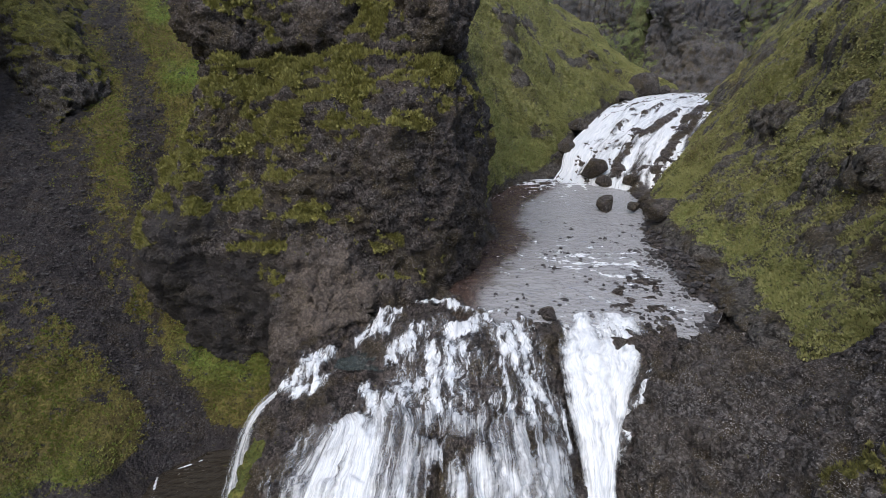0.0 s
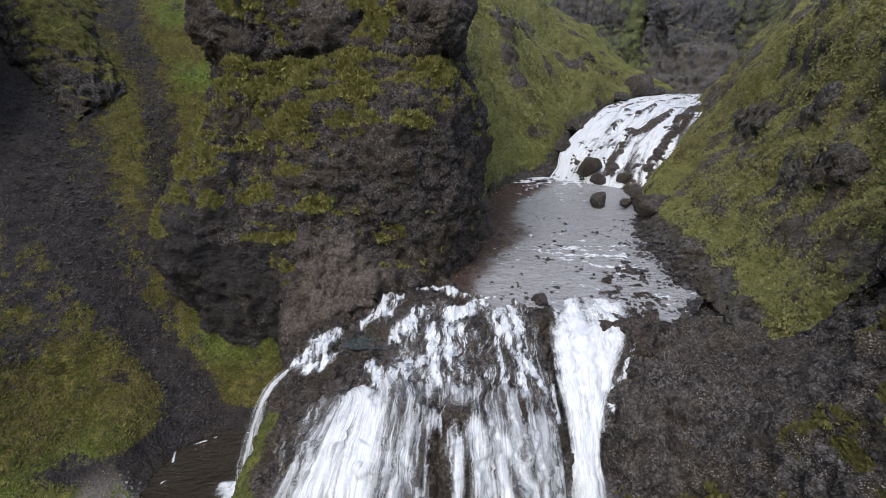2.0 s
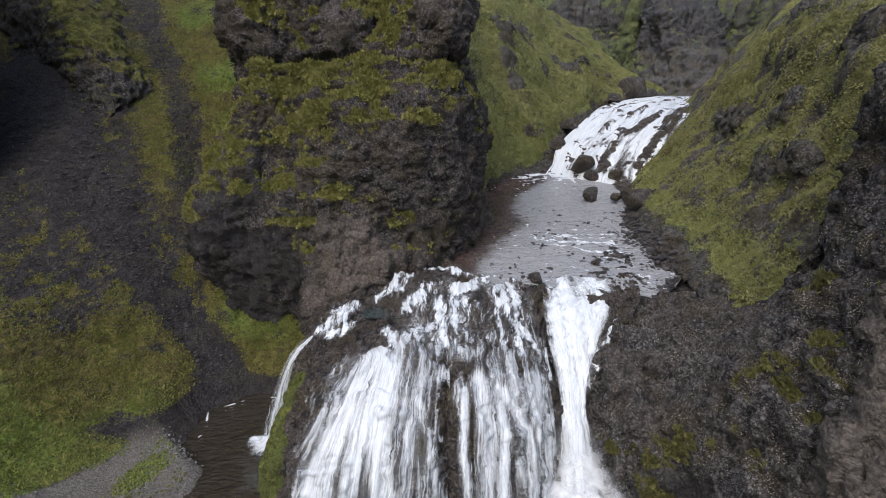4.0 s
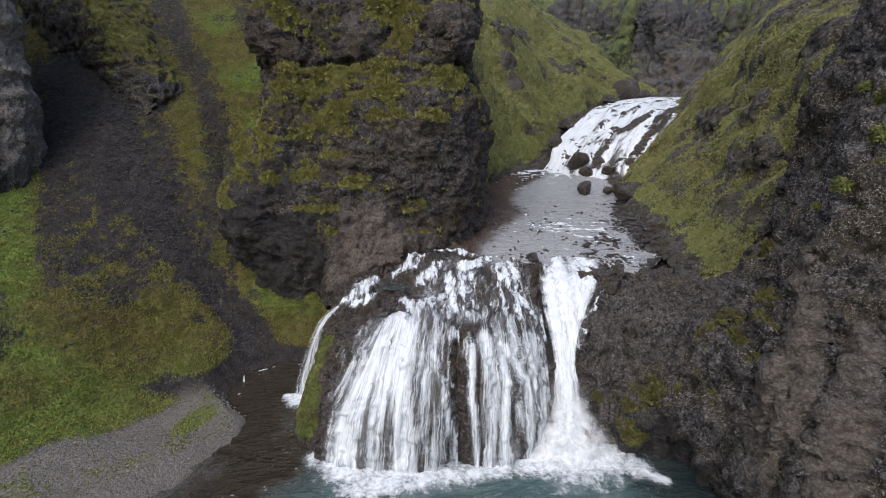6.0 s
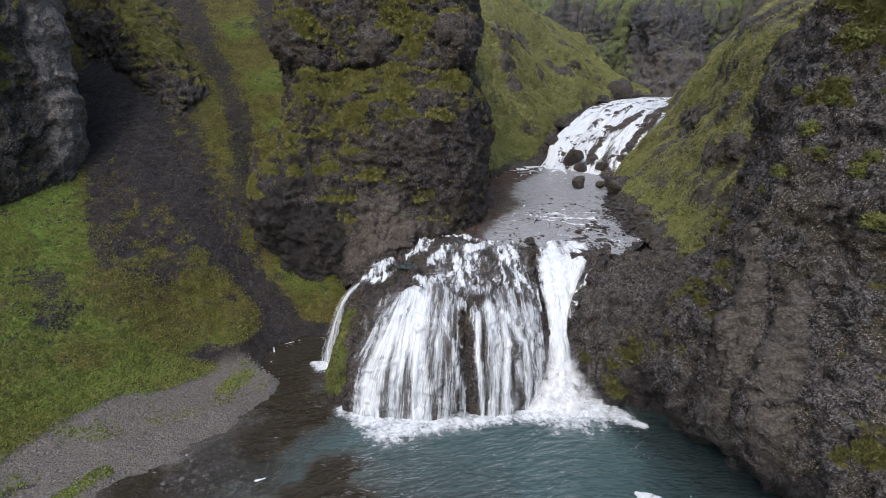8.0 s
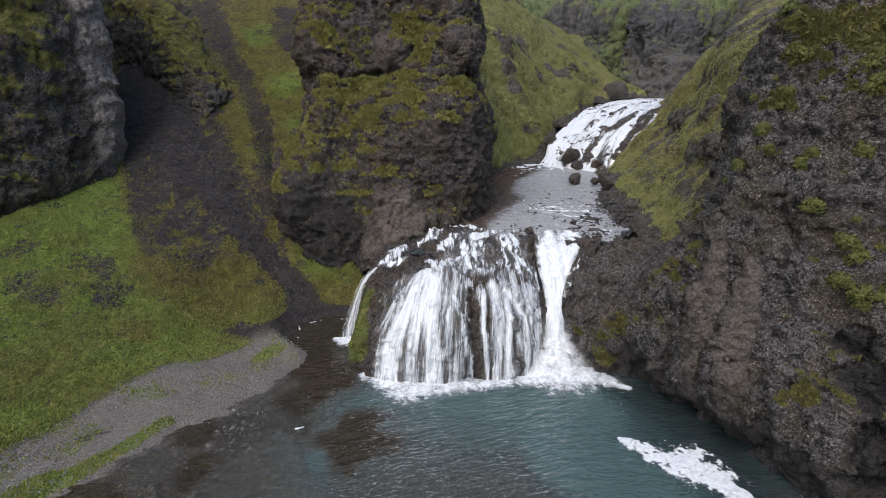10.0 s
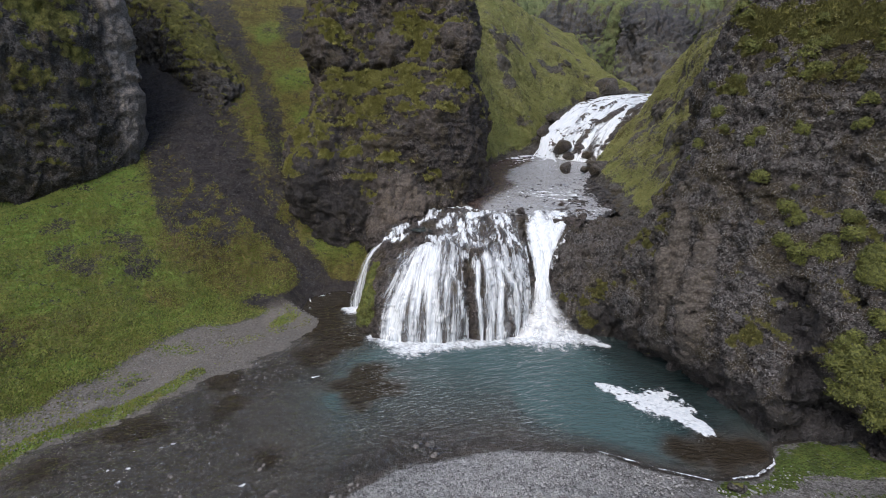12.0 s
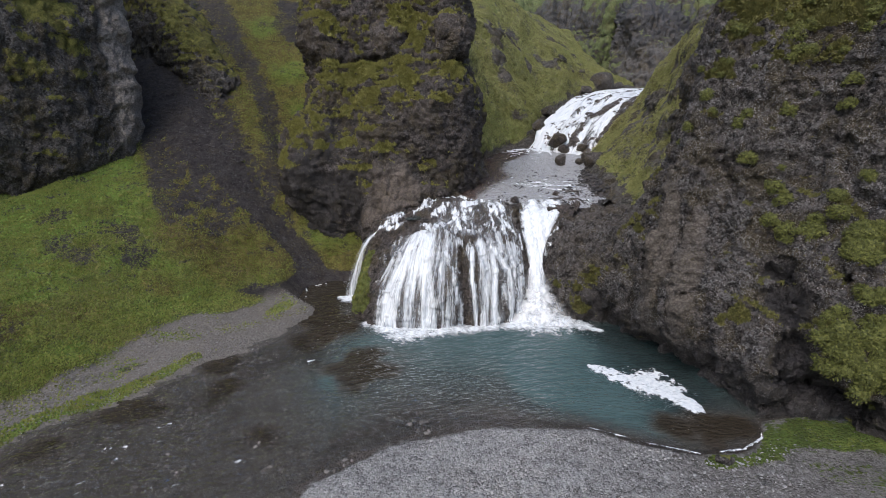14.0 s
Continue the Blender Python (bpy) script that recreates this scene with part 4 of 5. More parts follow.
rocky = np.maximum(rocky, blobs(G, ((6.7, 75.5, 31.9, 1.6), (7, 73.1, 29.1, 1.9), (8.3, 71.1, 25.8, 1.7), (11.2, 87.4, 35.8, 2.2), (27.1, 98.1, 31.8, 1.3), (10.5, 66.9, 18.7, 1.2)), 177, fray=0.8))
cover = (0.9 + 0.75 * fbm(G * (1, 1, 0.6), 2.0, 5, 173, gain=0.6)) * smooth(0.2, 1.3, bank + 0.8 * fbm(G, 2.0, 3, 174)) * (1 - 0.9 * rocky)
lush = np.clip(0.55 + 0.5 * fbm(G, 7, 2, 175), 0, 1)
G = turf(G, 170, big=1.1, mid=0.3, clump=0.16, size=0.7, tread=0.3)
G = G + normals(G) * (1.1 * fbm(G * (1, 1, 0.5), 9.0, 3, 176, ridged=True))[..., None]
G = G + normals(G) * (rocky * (0.1 + 0.4 * fbm(G, 1.2, 4, 178, gain=0.6, ridged=True)))[..., None]
hill_G, hill_cover = G, cover
structure(grid_mesh("hillside_left", G, grass_slope, attrs={"moss": cover, "lush": lush, "pale": 0.0}), "bright green grassy hillside behind the rock tower", "hillside")

# ---------------- far cliffs ----------------
FAR = [
    [(-60, 178, 20), (-55, 183, 42), (-50, 190, 58), (-45, 198, 68), (-40, 240, 72)],
    [(0, 172, 20), (4, 176, 38), (8, 182, 52), (10, 190, 64), (12, 240, 68)],
    [(32, 164, 22), (34, 167, 36), (36, 172, 50), (38, 180, 62), (42, 240, 66)],
    [(50, 152, 24), (51, 154, 33), (52, 159, 44), (54, 166, 60), (60, 230, 64)],
    [(66, 140, 24), (68, 142, 32), (70, 146, 41), (74, 154, 57), (84, 220, 62)],
    [(82, 128, 24), (84, 131, 33), (87, 136, 44), (92, 144, 56), (108, 200, 62)],
    [(100, 108, 24), (103, 113, 36), (108, 118, 48), (116, 126, 58), (145, 165, 64)],
]
G = loft(FAR, 0.45, (("up", 3, 0.2), ("along", 0, 0.4), ("along", 5, 0.5)))
G = G + normals(G) * (6.0 * fbm(G * (1, 1, 0.16), 15, 4, 189, ridged=True))[..., None]
G, moss = crag(G, 190, big=1.0, mid=0.5, fine=0.4, ledge=0.25, ledge_gap=7, knob=0.2, moss_at=0.34, column=1.2)
moss = np.clip(0.3 * moss + 1.0 * smooth(-0.05, 0.25, fbm(G * (1, 1, 0.25), 9.0, 5, 195, gain=0.6) + 0.7 * (normals(G)[..., 2] - 0.25)), 0, 1)
structure(grid_mesh("far_cliff", G, rock_far, attrs={"moss": moss, "lush": 0.25, "pale": 0.0}), "distant dark cliff with green ledges", "cliff")

BUTTE = [
    [(47, 131, 22), (47.5, 132, 30), (48.5, 134, 37), (50, 137, 43), (52, 142, 48), (58, 165, 50)],
    [(49.5, 122, 22), (50, 123.5, 28), (51, 127, 35), (51.5, 129, 43), (53, 133, 51), (60, 160, 56)],
    [(54, 116.5, 22), (54.4, 118, 28), (55, 121.5, 35), (54.5, 125, 41), (56, 131, 50), (64, 155, 57)],
    [(60, 114, 22), (60, 115.2, 28), (60, 118.5, 35), (59, 123, 40), (60, 130, 47), (70, 150, 55)],
    [(66, 114.5, 22), (65.6, 116, 28), (64.5, 119, 34), (63.5, 124, 39), (65, 130, 45), (76, 148, 53)],
    [(72, 120, 22), (71, 121, 28), (69.5, 123, 33), (68, 128, 38), (70, 134, 43), (82, 150, 50)],
]
G = loft(BUTTE, 0.32, (("up", 4, 0.3),))
G, moss = crag(G, 199, big=1.6, mid=0.8, fine=0.4, ledge=0.3, knob=0.3, moss_at=0.75, column=0.9, bias=-0.15 + 0.5 * smooth(39, 36, G[..., 2]) * smooth(52, 49.5, G[..., 0]))
structure(grid_mesh("far_butte", G, rock_far, attrs={"moss": moss, "lush": 0.2, "pale": 0.22 * smooth(39.5, 36.5, G[..., 2] + fbm(G, 3.0, 3, 198)), "dark_wet_shade": 0.55 * smooth(37, 40, G[..., 2] + 1.5 * fbm(G, 3.0, 3, 198))}), "dark rock butte with a grey lichened skirt at the gorge's end", "crag")

# ---------------- water ----------------
ax, ay = np.arange(-34, 22, 0.11), np.arange(-22, 25, 0.11)
X, Y = np.meshgrid(ax, ay, indexing="ij")
P = np.stack((X, Y, 0 * X), -1)
depth = np.maximum(-bed_height(X, Y), 0.02)
quick = smooth(0, -9, X + 0.8 * (Y - 2)) * smooth(18, 8, Y)
skew = np.stack((X * 0.7 + Y * 0.5, Y * 1.1 - X * 0.45, 0 * X), -1)
warm = blobs(P, ((-10.6, 4.1, 0, 2.0), (-8.8, 5.2, 0, 2.6), (-8.6, 3.0, 0, 2.3), (-6.8, 4.0, 0, 2.0), (-13.5, 9.2, 0, 2.6), (-14.0, 12.5, 0, 3.6), (-11.8, 10.6, 0, 2.0), (-15.5, 16, 0, 3.0), (-14.0, 18.5, 0, 3.0), (-19.2, 4.3, 0, 1.8), (-17.5, 0.6, 0, 1.6), (-22, -1.5, 0, 1.8), (-25, -5, 0, 2.0), (12.0, -2.6, 0, 1.7), (14.2, -2.6, 0, 2.0), (16, -2.5, 0, 1.6), (-13, -4, 0, 1.6)), 16, fray=0.75, fray_size=2.2)
warm = np.maximum(warm, 0.95 * smooth(14.0, 16.5, Y + 0.8 * fbm(P, 1.5, 3, 21)) * smooth(-9.5, -11.0, X))
shoal = blobs(P, ((-17, 4.0, 0, 1.6), (-15, 5.6, 0, 1.8), (-12.6, 5.6, 0, 1.5), (-18, -0.8, 0, 1.2), (-4.5, -2.4, 0, 2.0), (-7.5, -5.5, 0, 2.2)), 18, fray=0.8, fray_size=1.8)
deep = (1 - np.exp(-depth * 1.1)) * (1 - 0.9 * warm)
P[..., 2] = (0.030 + 0.035 * quick) * fbm(skew * (0.7, 1.8, 1), 0.34, 2, 17) + (0.050 + 0.12 * quick) * fbm(skew * (0.8, 1.6, 1), 0.75, 3, 5, gain=0.55) + (0.03 + 0.07 * quick) * fbm(skew * (0.8, 1.3, 1), 2.0, 2, 6)
deep_mirror = smooth(1.5, 0.3, near_line(X, Y, ((9.5, 13.0, 1.5), (12.8, 9.0, 3.2), (14.0, 4.0, 3.6), (14.5, -1.0, 3.6))) + 0.5 * fbm(P, 2.5, 4, 20))
structure(grid_mesh("water_pool", P, pool_water, attrs={"deep_mirror": deep_mirror, "cover": np.clip(0.12 + 0.9 * deep + 0.6 * warm - 0.35 * shoal + 0.3 * smooth(0.05, 0.25, depth), 0, 1), "warm": warm, "deep": deep}), "clear teal plunge pool running out over gravel", "water")
out = np.array([[[a, b, -0.02] for b in np.linspace(-60, -21.9, 40)] for a in np.linspace(-40, 22, 40)])
structure(grid_mesh("water_outflow", out, pool_water, attrs={"cover": 0.5, "warm": 0.2, "deep": 0.0}), "shallow brown stream flowing away over gravel", "water")
fleck = fbm(skew * (0.8, 2.0, 1), 0.7, 3, 14, ridged=True) + 0.3 * fbm(skew, 5, 2, 15) + 0.25 * quick * smooth(2, -6, Y)
structure(grid_mesh("water_flecks", P + (0, 0, 0.03), still_foam, keep=(fleck > 0.90) & (quick > 0.15) & (depth > 0.1), attrs={"cover": smooth(0.90, 1.15, fleck) * 0.38, "across": X}), "small white flecks on the running water", "water")
STREAM = [
    [(-6, 22.3, 7.9), (2, 23.6, 8.85), (13.5, 22.7, 8.75)],
    [(-3.5, 25.5, 8.7), (4, 25.5, 9.12), (15.5, 24.8, 9.08)],
    [(-3, 28, 9.3), (5, 28, 9.35), (17.2, 28, 9.35)],
    [(-1, 32, 9.65), (7, 32, 9.65), (17.4, 32, 9.65)],
    [(1.5, 38, 10.05), (9, 38, 10.05), (18.2, 38, 10.05)],
    [(2.5, 45, 10.5), (11, 45, 10.5), (19.5, 45, 10.5)],
    [(3, 52, 11), (12, 52, 11), (21, 52, 11)],
    [(5, 58, 11.6), (14, 58, 11.6), (24, 58, 11.8)],
    [(10, 63, 12.4), (17, 63, 12.6), (26, 62, 13)],
]
G = loft(STREAM[::-1], 0.16)
bed = G - (0, 0, 0.3)
x, y = G[..., 0], G[..., 1]
G = G + np.stack((0 * x, 0 * x, 0.13 * fbm(G * (1, 1.4, 1), 0.8, 4, 7, gain=0.65)), -1)
bed[..., 2] += 0.22 * fbm(bed, 1.8, 3, 8) + 0.16 * (0.6 - cells(bed, 0.7, 9))
bed[..., 2] += 0.75 * smooth(-0.3, 1.6, x - np.interp(y, (22, 26, 29, 33, 40, 47, 52), (14.0, 15.0, 14.9, 15.0, 16.2, 18.4, 20.5)) + 0.9 * fbm(bed, 1.4, 3, 18))
structure(grid_mesh("stream_bed", bed, rock_fall, attrs={"moss": 0.0, "lush": 0.0, "pale": 0.0}), "dark stony bed of the upper stream", "riverbed")
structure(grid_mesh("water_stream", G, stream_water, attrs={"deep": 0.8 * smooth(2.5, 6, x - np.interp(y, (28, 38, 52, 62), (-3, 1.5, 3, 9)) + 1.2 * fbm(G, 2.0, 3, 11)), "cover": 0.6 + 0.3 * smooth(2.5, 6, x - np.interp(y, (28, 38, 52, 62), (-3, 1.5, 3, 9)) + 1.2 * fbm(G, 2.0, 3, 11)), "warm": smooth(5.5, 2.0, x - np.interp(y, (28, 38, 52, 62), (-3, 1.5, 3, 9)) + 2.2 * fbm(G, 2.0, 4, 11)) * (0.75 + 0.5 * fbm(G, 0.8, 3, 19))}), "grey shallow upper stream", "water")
rip = fbm(G * (0.7, 1.3, 1), 1.3, 4, 12, ridged=True) + 0.35 * fbm(G, 9, 2, 13) + 0.5 * smooth(57, 61, y) * smooth(22, 16, x)
structure(grid_mesh("water_stream_riffles", G + (0, 0, 0.05), still_foam, keep=rip > 0.62, attrs={"cover": smooth(0.62, 1.1, rip) * 0.75, "across": x}), "white riffles on the upper stream", "water")

# cascade at the head of the gorge
CASCADE = [
    [(10.5, 60.5, 10.6), (17, 59, 10.6), (28, 54.5, 11.4)],
    [(13.6, 64.5, 13), (19, 62, 13.3), (28.5, 57, 14.4)],
    [(14.8, 67, 15.8), (20.5, 65, 15.8), (31, 61, 17.5)],
    [(19, 73, 18.7), (25.5, 71, 19.5), (35.5, 66.5, 20.8)],
    [(25.8, 82, 22.2), (31, 79, 22), (40.5, 73, 22.6)],
    [(38, 93, 24.2), (42, 91, 24.2), (46, 88, 24.2)],
    [(52, 108, 24.8), (56, 105, 24.8), (60, 100, 24.8)],
]
base = loft(CASCADE[::-1], 0.16)
nu, nv = base.shape[:2]
U, V = np.meshgrid(np.arange(nu) * 0.16, np.linspace(0, 13, nv), indexing="ij")
flow = np.stack((U * 0.16, V * 1.0, 0 * U), -1)
ribs = fbm(flow, 1.5, 3, 220, ridged=True)
RIBS = (((20.4, 62.2, 0.35), (22.6, 64.4, 0.7), (25.0, 66.8, 0.35)), ((24.8, 66.0, 0.35), (28.2, 68.4, 0.8), (31.5, 71.0, 0.4)), ((28.4, 63.0, 0.5), (31, 66, 0.9), (34, 70, 0.8), (37, 73.5, 0.5)),
        ((24.4, 59.2, 0.35), (27, 61.5, 0.6), (29, 64, 0.5)), ((18.6, 60.4, 0.4), (20.6, 61.6, 0.5)), ((21.5, 69.0, 0.25), (24.5, 72.5, 0.3)), ((27.5, 73.5, 0.25), (31.5, 77.5, 0.3)))
rib = 0 * base[..., 0]
for line in RIBS:
    rib = np.maximum(rib, smooth(1.5, 0.4, near_line(base[..., 0], base[..., 1], line) + 0.5 * fbm(base, 0.9, 3, 225)))
G, moss = crag(base + normals(base) * (0.35 * ribs + 0.55 * rib)[..., None], 210, big=0.2, mid=0.2, fine=0.16, ledge=0.0, knob=0.14, moss_at=9)
cascade_rock = tagged(grid_mesh("bedrock", G, rock_fall, attrs={"moss": 0.0, "lush": 0.0, "pale": 0.0}), "dark wet bedrock")
slant = np.stack((U * 0.13 + V * 0.25, V * 0.9 - U * 0.05, 0 * U), -1)
ledges = fbm(slant, 1.1, 3, 224, ridged=True) + 0.35 * fbm(flow, 4.0, 2, 222) + 0.35 * smooth(4.5, 8.5, V) * smooth(22.0, 19.0, base[..., 2]) - 0.1
white = 0.9 - 0.8 * smooth(0.28, 0.8, ledges) * smooth(23.6, 22.0, base[..., 2]) - 0.6 * smooth(11.2, 12.6, V) + 0.3 * smooth(22.6, 21.5, base[..., 2]) * smooth(5, 0.5, V)
white = white - 0.35 * smooth(23.9, 24.4, base[..., 2]) - 0.62 * rib
veil = base + normals(base) * (0.30 + 0.35 * ribs + 0.35 * rib + 0.14 * fbm(flow, 0.35, 3, 223))[..., None]
cascade_water = tagged(grid_mesh("white_water", veil, cascade_foam, keep=white > 0.05, attrs={"cover": white, "across": V}), "foaming white water")
cascade = tagged(new("cascade"), "white upper cascade sliding over dark bedrock", "waterfall")
cascade.location = (19, 60, 11)
for piece in (cascade_rock, cascade_water):
    piece.parent = cascade
    piece.matrix_parent_inverse = Matrix.Translation((-19, -60, -11))

# main fall: streams over the dome, and its veil
x, y, z = rock_G[..., 0], rock_G[..., 1], rock_G[..., 2]
STREAMS = [
    ((2.9, 23.4, 0.65), (3.1, 20.5, 0.88), (3.8, 19.0, 0.7), (4.7, 18.1, 0.6), (5.0, 17.3, 0.32)),
    ((2.3, 21.7, 0.18), (2.2, 18.9, 0.17), (2.4, 17.0, 0.23)),
    ((3.1, 18.7, 0.22), (3.4, 17.1, 0.23)),
    ((-2.7, 26.6, 0.22), (-0.9, 26.4, 0.36), (0.5, 25.5, 0.28), (2.5, 25.3, 0.17)),
    ((-4.0, 25.1, 0.42), (-4.8, 23.5, 0.6), (-5.7, 22.8, 0.29)),
    ((-2.2, 22.9, 0.39), (-2.9, 21.7, 0.62), (-3.3, 20.8, 0.48)),
    ((1.9, 24.6, 0.48), (0.6, 23.0, 0.65), (-0.4, 22.4, 0.57)),
    ((-1.2, 21.1, 0.67), (-1.8, 19.3, 0.62), (-2.5, 18.2, 0.44), (-3.2, 16.9, 0.62), (-3.7, 15.6, 0.88), (-4.7, 14.9, 1.1), (-5.7, 14.4, 1.18)),
    ((-0.2, 20.9, 0.42), (-0.5, 19.0, 0.67), (-0.9, 17.6, 0.8), (-0.2, 16.8, 0.77), (0.9, 16.1, 0.5), (1.7, 15.8, 0.34)),
    ((-4.6, 18.8, 0.28), (-4.0, 17.2, 0.31), (-3.7, 16.1, 0.5)),
    ((-0.5, 15.6, 0.2), (-1.5, 15.2, 0.24), (-2.3, 14.4, 0.65), (-2.5, 13.9, 0.69)),
    ((1.5, 15.6, 0.29), (2.0, 15.0, 0.72), (3.0, 14.7, 0.47)),
    ((-0.2, 14.8, 0.12), (-0.1, 14.0, 0.16)),
    ((0.9, 15.0, 0.14), (1.0, 14.3, 0.19)),
    ((-7.2, 21.3, 0.31), (-8.1, 20.4, 0.54), (-8.9, 19.6, 0.35)),
    ((-6.6, 20.1, 0.24), (-7.3, 19.1, 0.29), (-8.3, 18.9, 0.17)),
    ((9.8, 20.3, 0.12), (9.2, 19.3, 0.17), (8.3, 18.5, 0.22), (7.7, 17.7, 0.16)),
    ((4.2, 16.3, 0.18), (4.3, 15.3, 0.24)),
    ((-3.1, 18.6, 0.33), (-2.2, 18.9, 0.34)),
    ((3.0, 23.7, 0.26), (2.1, 21.9, 0.22)),
    ((7.9, 25.6, 0.35), (7.6, 23.8, 0.82)),
    ((9.1, 25.0, 0.34), (8.5, 23.3, 0.81)),
    ((9.8, 24.2, 0.33), (9.0, 22.8, 0.44)),
    ((6.6, 24.4, 0.34), (6.7, 23.2, 0.65)),
]
wob = fbm(rock_G, 0.8, 3, 230)
fan = np.broadcast_to(np.interp(np.linspace(0, 1, rock_G.shape[0]), np.linspace(0, 1, len(FALL)), [st[3][0] for st in FALL])[:, None], x.shape)
fan = x + (fan - x) * smooth(18.5, 16.0, y)
strand = vnoise(np.stack((x * 2.6 + 0.9 * wob, y * 0.5, 0 * x), -1), 234) + 0.8 * vnoise(np.stack((x * 6.0 + 1.5 * wob, y * 1.0, 0 * x), -1), 235)
mask = 0 * x
for line in STREAMS:
    mask = np.maximum(mask, smooth(2.2, 0.1, near_line(x, y, line) + 0.5 * wob + 0.25 * fbm(rock_G, 0.3, 2, 233) + 0.6 * strand))
thread = vnoise(np.stack((x * 4.2 + 1.6 * wob + 0.3 * y, y * 0.7, 0 * x), -1), 237) + 0.6 * vnoise(np.stack((x * 9.0 + 2.5 * wob, y * 1.3, 0 * x), -1), 238)
mask = mask * (0.35 + 0.65 * smooth(-0.75, 0.25, thread))
face = smooth(17.8, 16.0, y + 0.5 * wob + 0.3 * strand) * smooth(5.3, 4.6, x)
# bundles of falling water in elevation: (x, z, half width), and how dense
BUNDLES = [
    (1.00, ((-4.2, 7.2, 0.8), (-4.1, 4.8, 0.7), (-3.7, 2.7, 0.6), (-3.8, -.5, 0.6))),
    (0.80, ((-4.3, 7.2, 0.8), (-6.3, 4.8, 0.9), (-7.2, 2.3, 0.9), (-7.4, -.5, 0.8))),
    (0.78, ((-4.2, 7.0, 0.8), (-5.2, 4.8, 0.6), (-5.6, 2.5, 0.6), (-5.6, -.5, 0.6))),
    (0.50, ((-5.0, 6.6, 0.3), (-7.2, 5.3, 0.25), (-8.2, 2.9, 0.3), (-8.3, -.5, 0.3))),
    (0.40, ((-3.2, 6.4, 0.6), (-2.6, 4.5, 0.7), (-2.2, 2.5, 0.8), (-2.0, -.5, 0.8))),
    (0.58, ((-2.3, 6.2, 0.2), (-1.5, 4.5, 0.15), (-1.2, 2.5, 0.15), (-1.0, -.5, 0.2))),
    (0.62, ((0.1, 6.4, 0.2), (0.2, 4.1, 0.15), (0.4, 2, 0.15), (0.5, -.5, 0.2))),
    (0.80, ((0.9, 6.8, 0.4), (1.4, 5, 0.4), (1.3, 2.3, 0.35), (1.2, -.5, 0.35))),
    (0.72, ((1.8, 6.5, 0.3), (2.2, 4.8, 0.3), (2.1, 2.3, 0.3), (2.0, -.5, 0.3))),
    (0.70, ((2.3, 6.3, 0.3), (3.5, 4.6, 0.3), (3.8, 2.6, 0.35), (3.9, -.5, 0.4))),
    (0.80, ((3.8, 6.5, 0.4), (4.3, 4, 0.4), (4.5, 2, 0.4), (4.5, -.5, 0.5))),
]
swing = 0.18 * fbm(np.stack((x, y, z * 0.5), -1), 1.2, 3, 236)
streak = vnoise(np.stack((fan * 2.4 + 2 * swing, 0 * x, z * 0.14), -1), 231) + 0.7 * vnoise(np.stack((fan * 6.0 + 3 * swing, 0 * x, z * 0.3), -1), 232)
thick = 0 * x
for dense, line in BUNDLES:
    thick = np.maximum(thick, dense * smooth(1.9, 0.1, near_line(x + swing, z, line) + 0.25 * streak))
thin = smooth(-8.6, -7.6, x - 0.35 * (z - 3).clip(0)) * (1 - smooth(-1.7, -1.2, x) * smooth(0.9, 0.5, x))
thick = np.maximum(thick, 0.22 * thin)
fall_mask = np.maximum(mask * (1 - 0.45 * face), face * np.clip(thick + 0.30 * streak * smooth(0.05, 0.3, thick), 0, 1))
fall_mask = fall_mask * smooth(-1.0, -0.2, z)
film = 0.27 * smooth(24.5, 22.5, y) * smooth(-4.5, -2.5, x) * smooth(5.2, 3.5, x) * (1 - face) * smooth(-0.3, 0.5, strand + wob)
fall_mask = np.maximum(fall_mask, film)
soft = fall_base + normals(fall_base) * (0.16 + 0.26 * fbm(fall_base, 1.9, 2, 115, ridged=True) * (1 - face) + 0.12 * face * streak + 0.06 * wob * (1 - face))[..., None]
out_n = normals(fall_base)
over = np.maximum(0, ((soft - rock_G) * out_n).sum(-1))
veil = rock_G + out_n * (0.05 + 0.09 * fall_mask + 0.55 * np.minimum(over, 0.5))[..., None]
sheet = rock_G + out_n * np.maximum(((soft - rock_G) * out_n).sum(-1) + 0.24 + 0.1 * fall_mask, 0.10)[..., None]
veil = veil + (sheet - veil) * smooth(0.15, 0.75, face)[..., None]
fall_runs = tagged(grid_mesh("tumbling_water", veil, run_foam, keep=(fall_mask > 0.06) & (face <= 0.55), attrs={"cover": fall_mask * 0.95, "across": x}), "tumbling white water over brown rock")
fall_veil = tagged(grid_mesh("veil", veil, veil_foam, keep=(fall_mask > 0.06) & (face > 0.45), attrs={"cover": fall_mask, "across": fan}), "streaky white water fanning over the dome")

CURTAIN = [
    [(4.6, 13.8, -.1), (5.4, 15.2, 2.6), (5.6, 17.0, 5.0), (5.3, 19.2, 7.0), (5.3, 21.6, 8.3), (5.9, 24.0, 9.15)],
    [(6.0, 12.9, -.1), (6.1, 14.7, 2.8), (6.2, 16.7, 5.2), (6.3, 19.0, 7.1), (6.6, 21.3, 8.4), (7.3, 24.9, 9.3)],
    [(7.0, 12.9, -.1), (6.7, 14.7, 2.8), (6.8, 16.8, 5.2), (7.5, 19.0, 7.1), (8.3, 21.2, 8.4), (9.2, 24.9, 9.3)],
    [(7.9, 13.7, -.1), (7.2, 15.2, 2.8), (7.3, 17.0, 5.2), (8.5, 19.2, 7.15), (9.8, 21.2, 8.5), (11.0, 23.8, 9.25)],
]
G = loft(CURTAIN, 0.07) + (0, -0.25, 0.12)
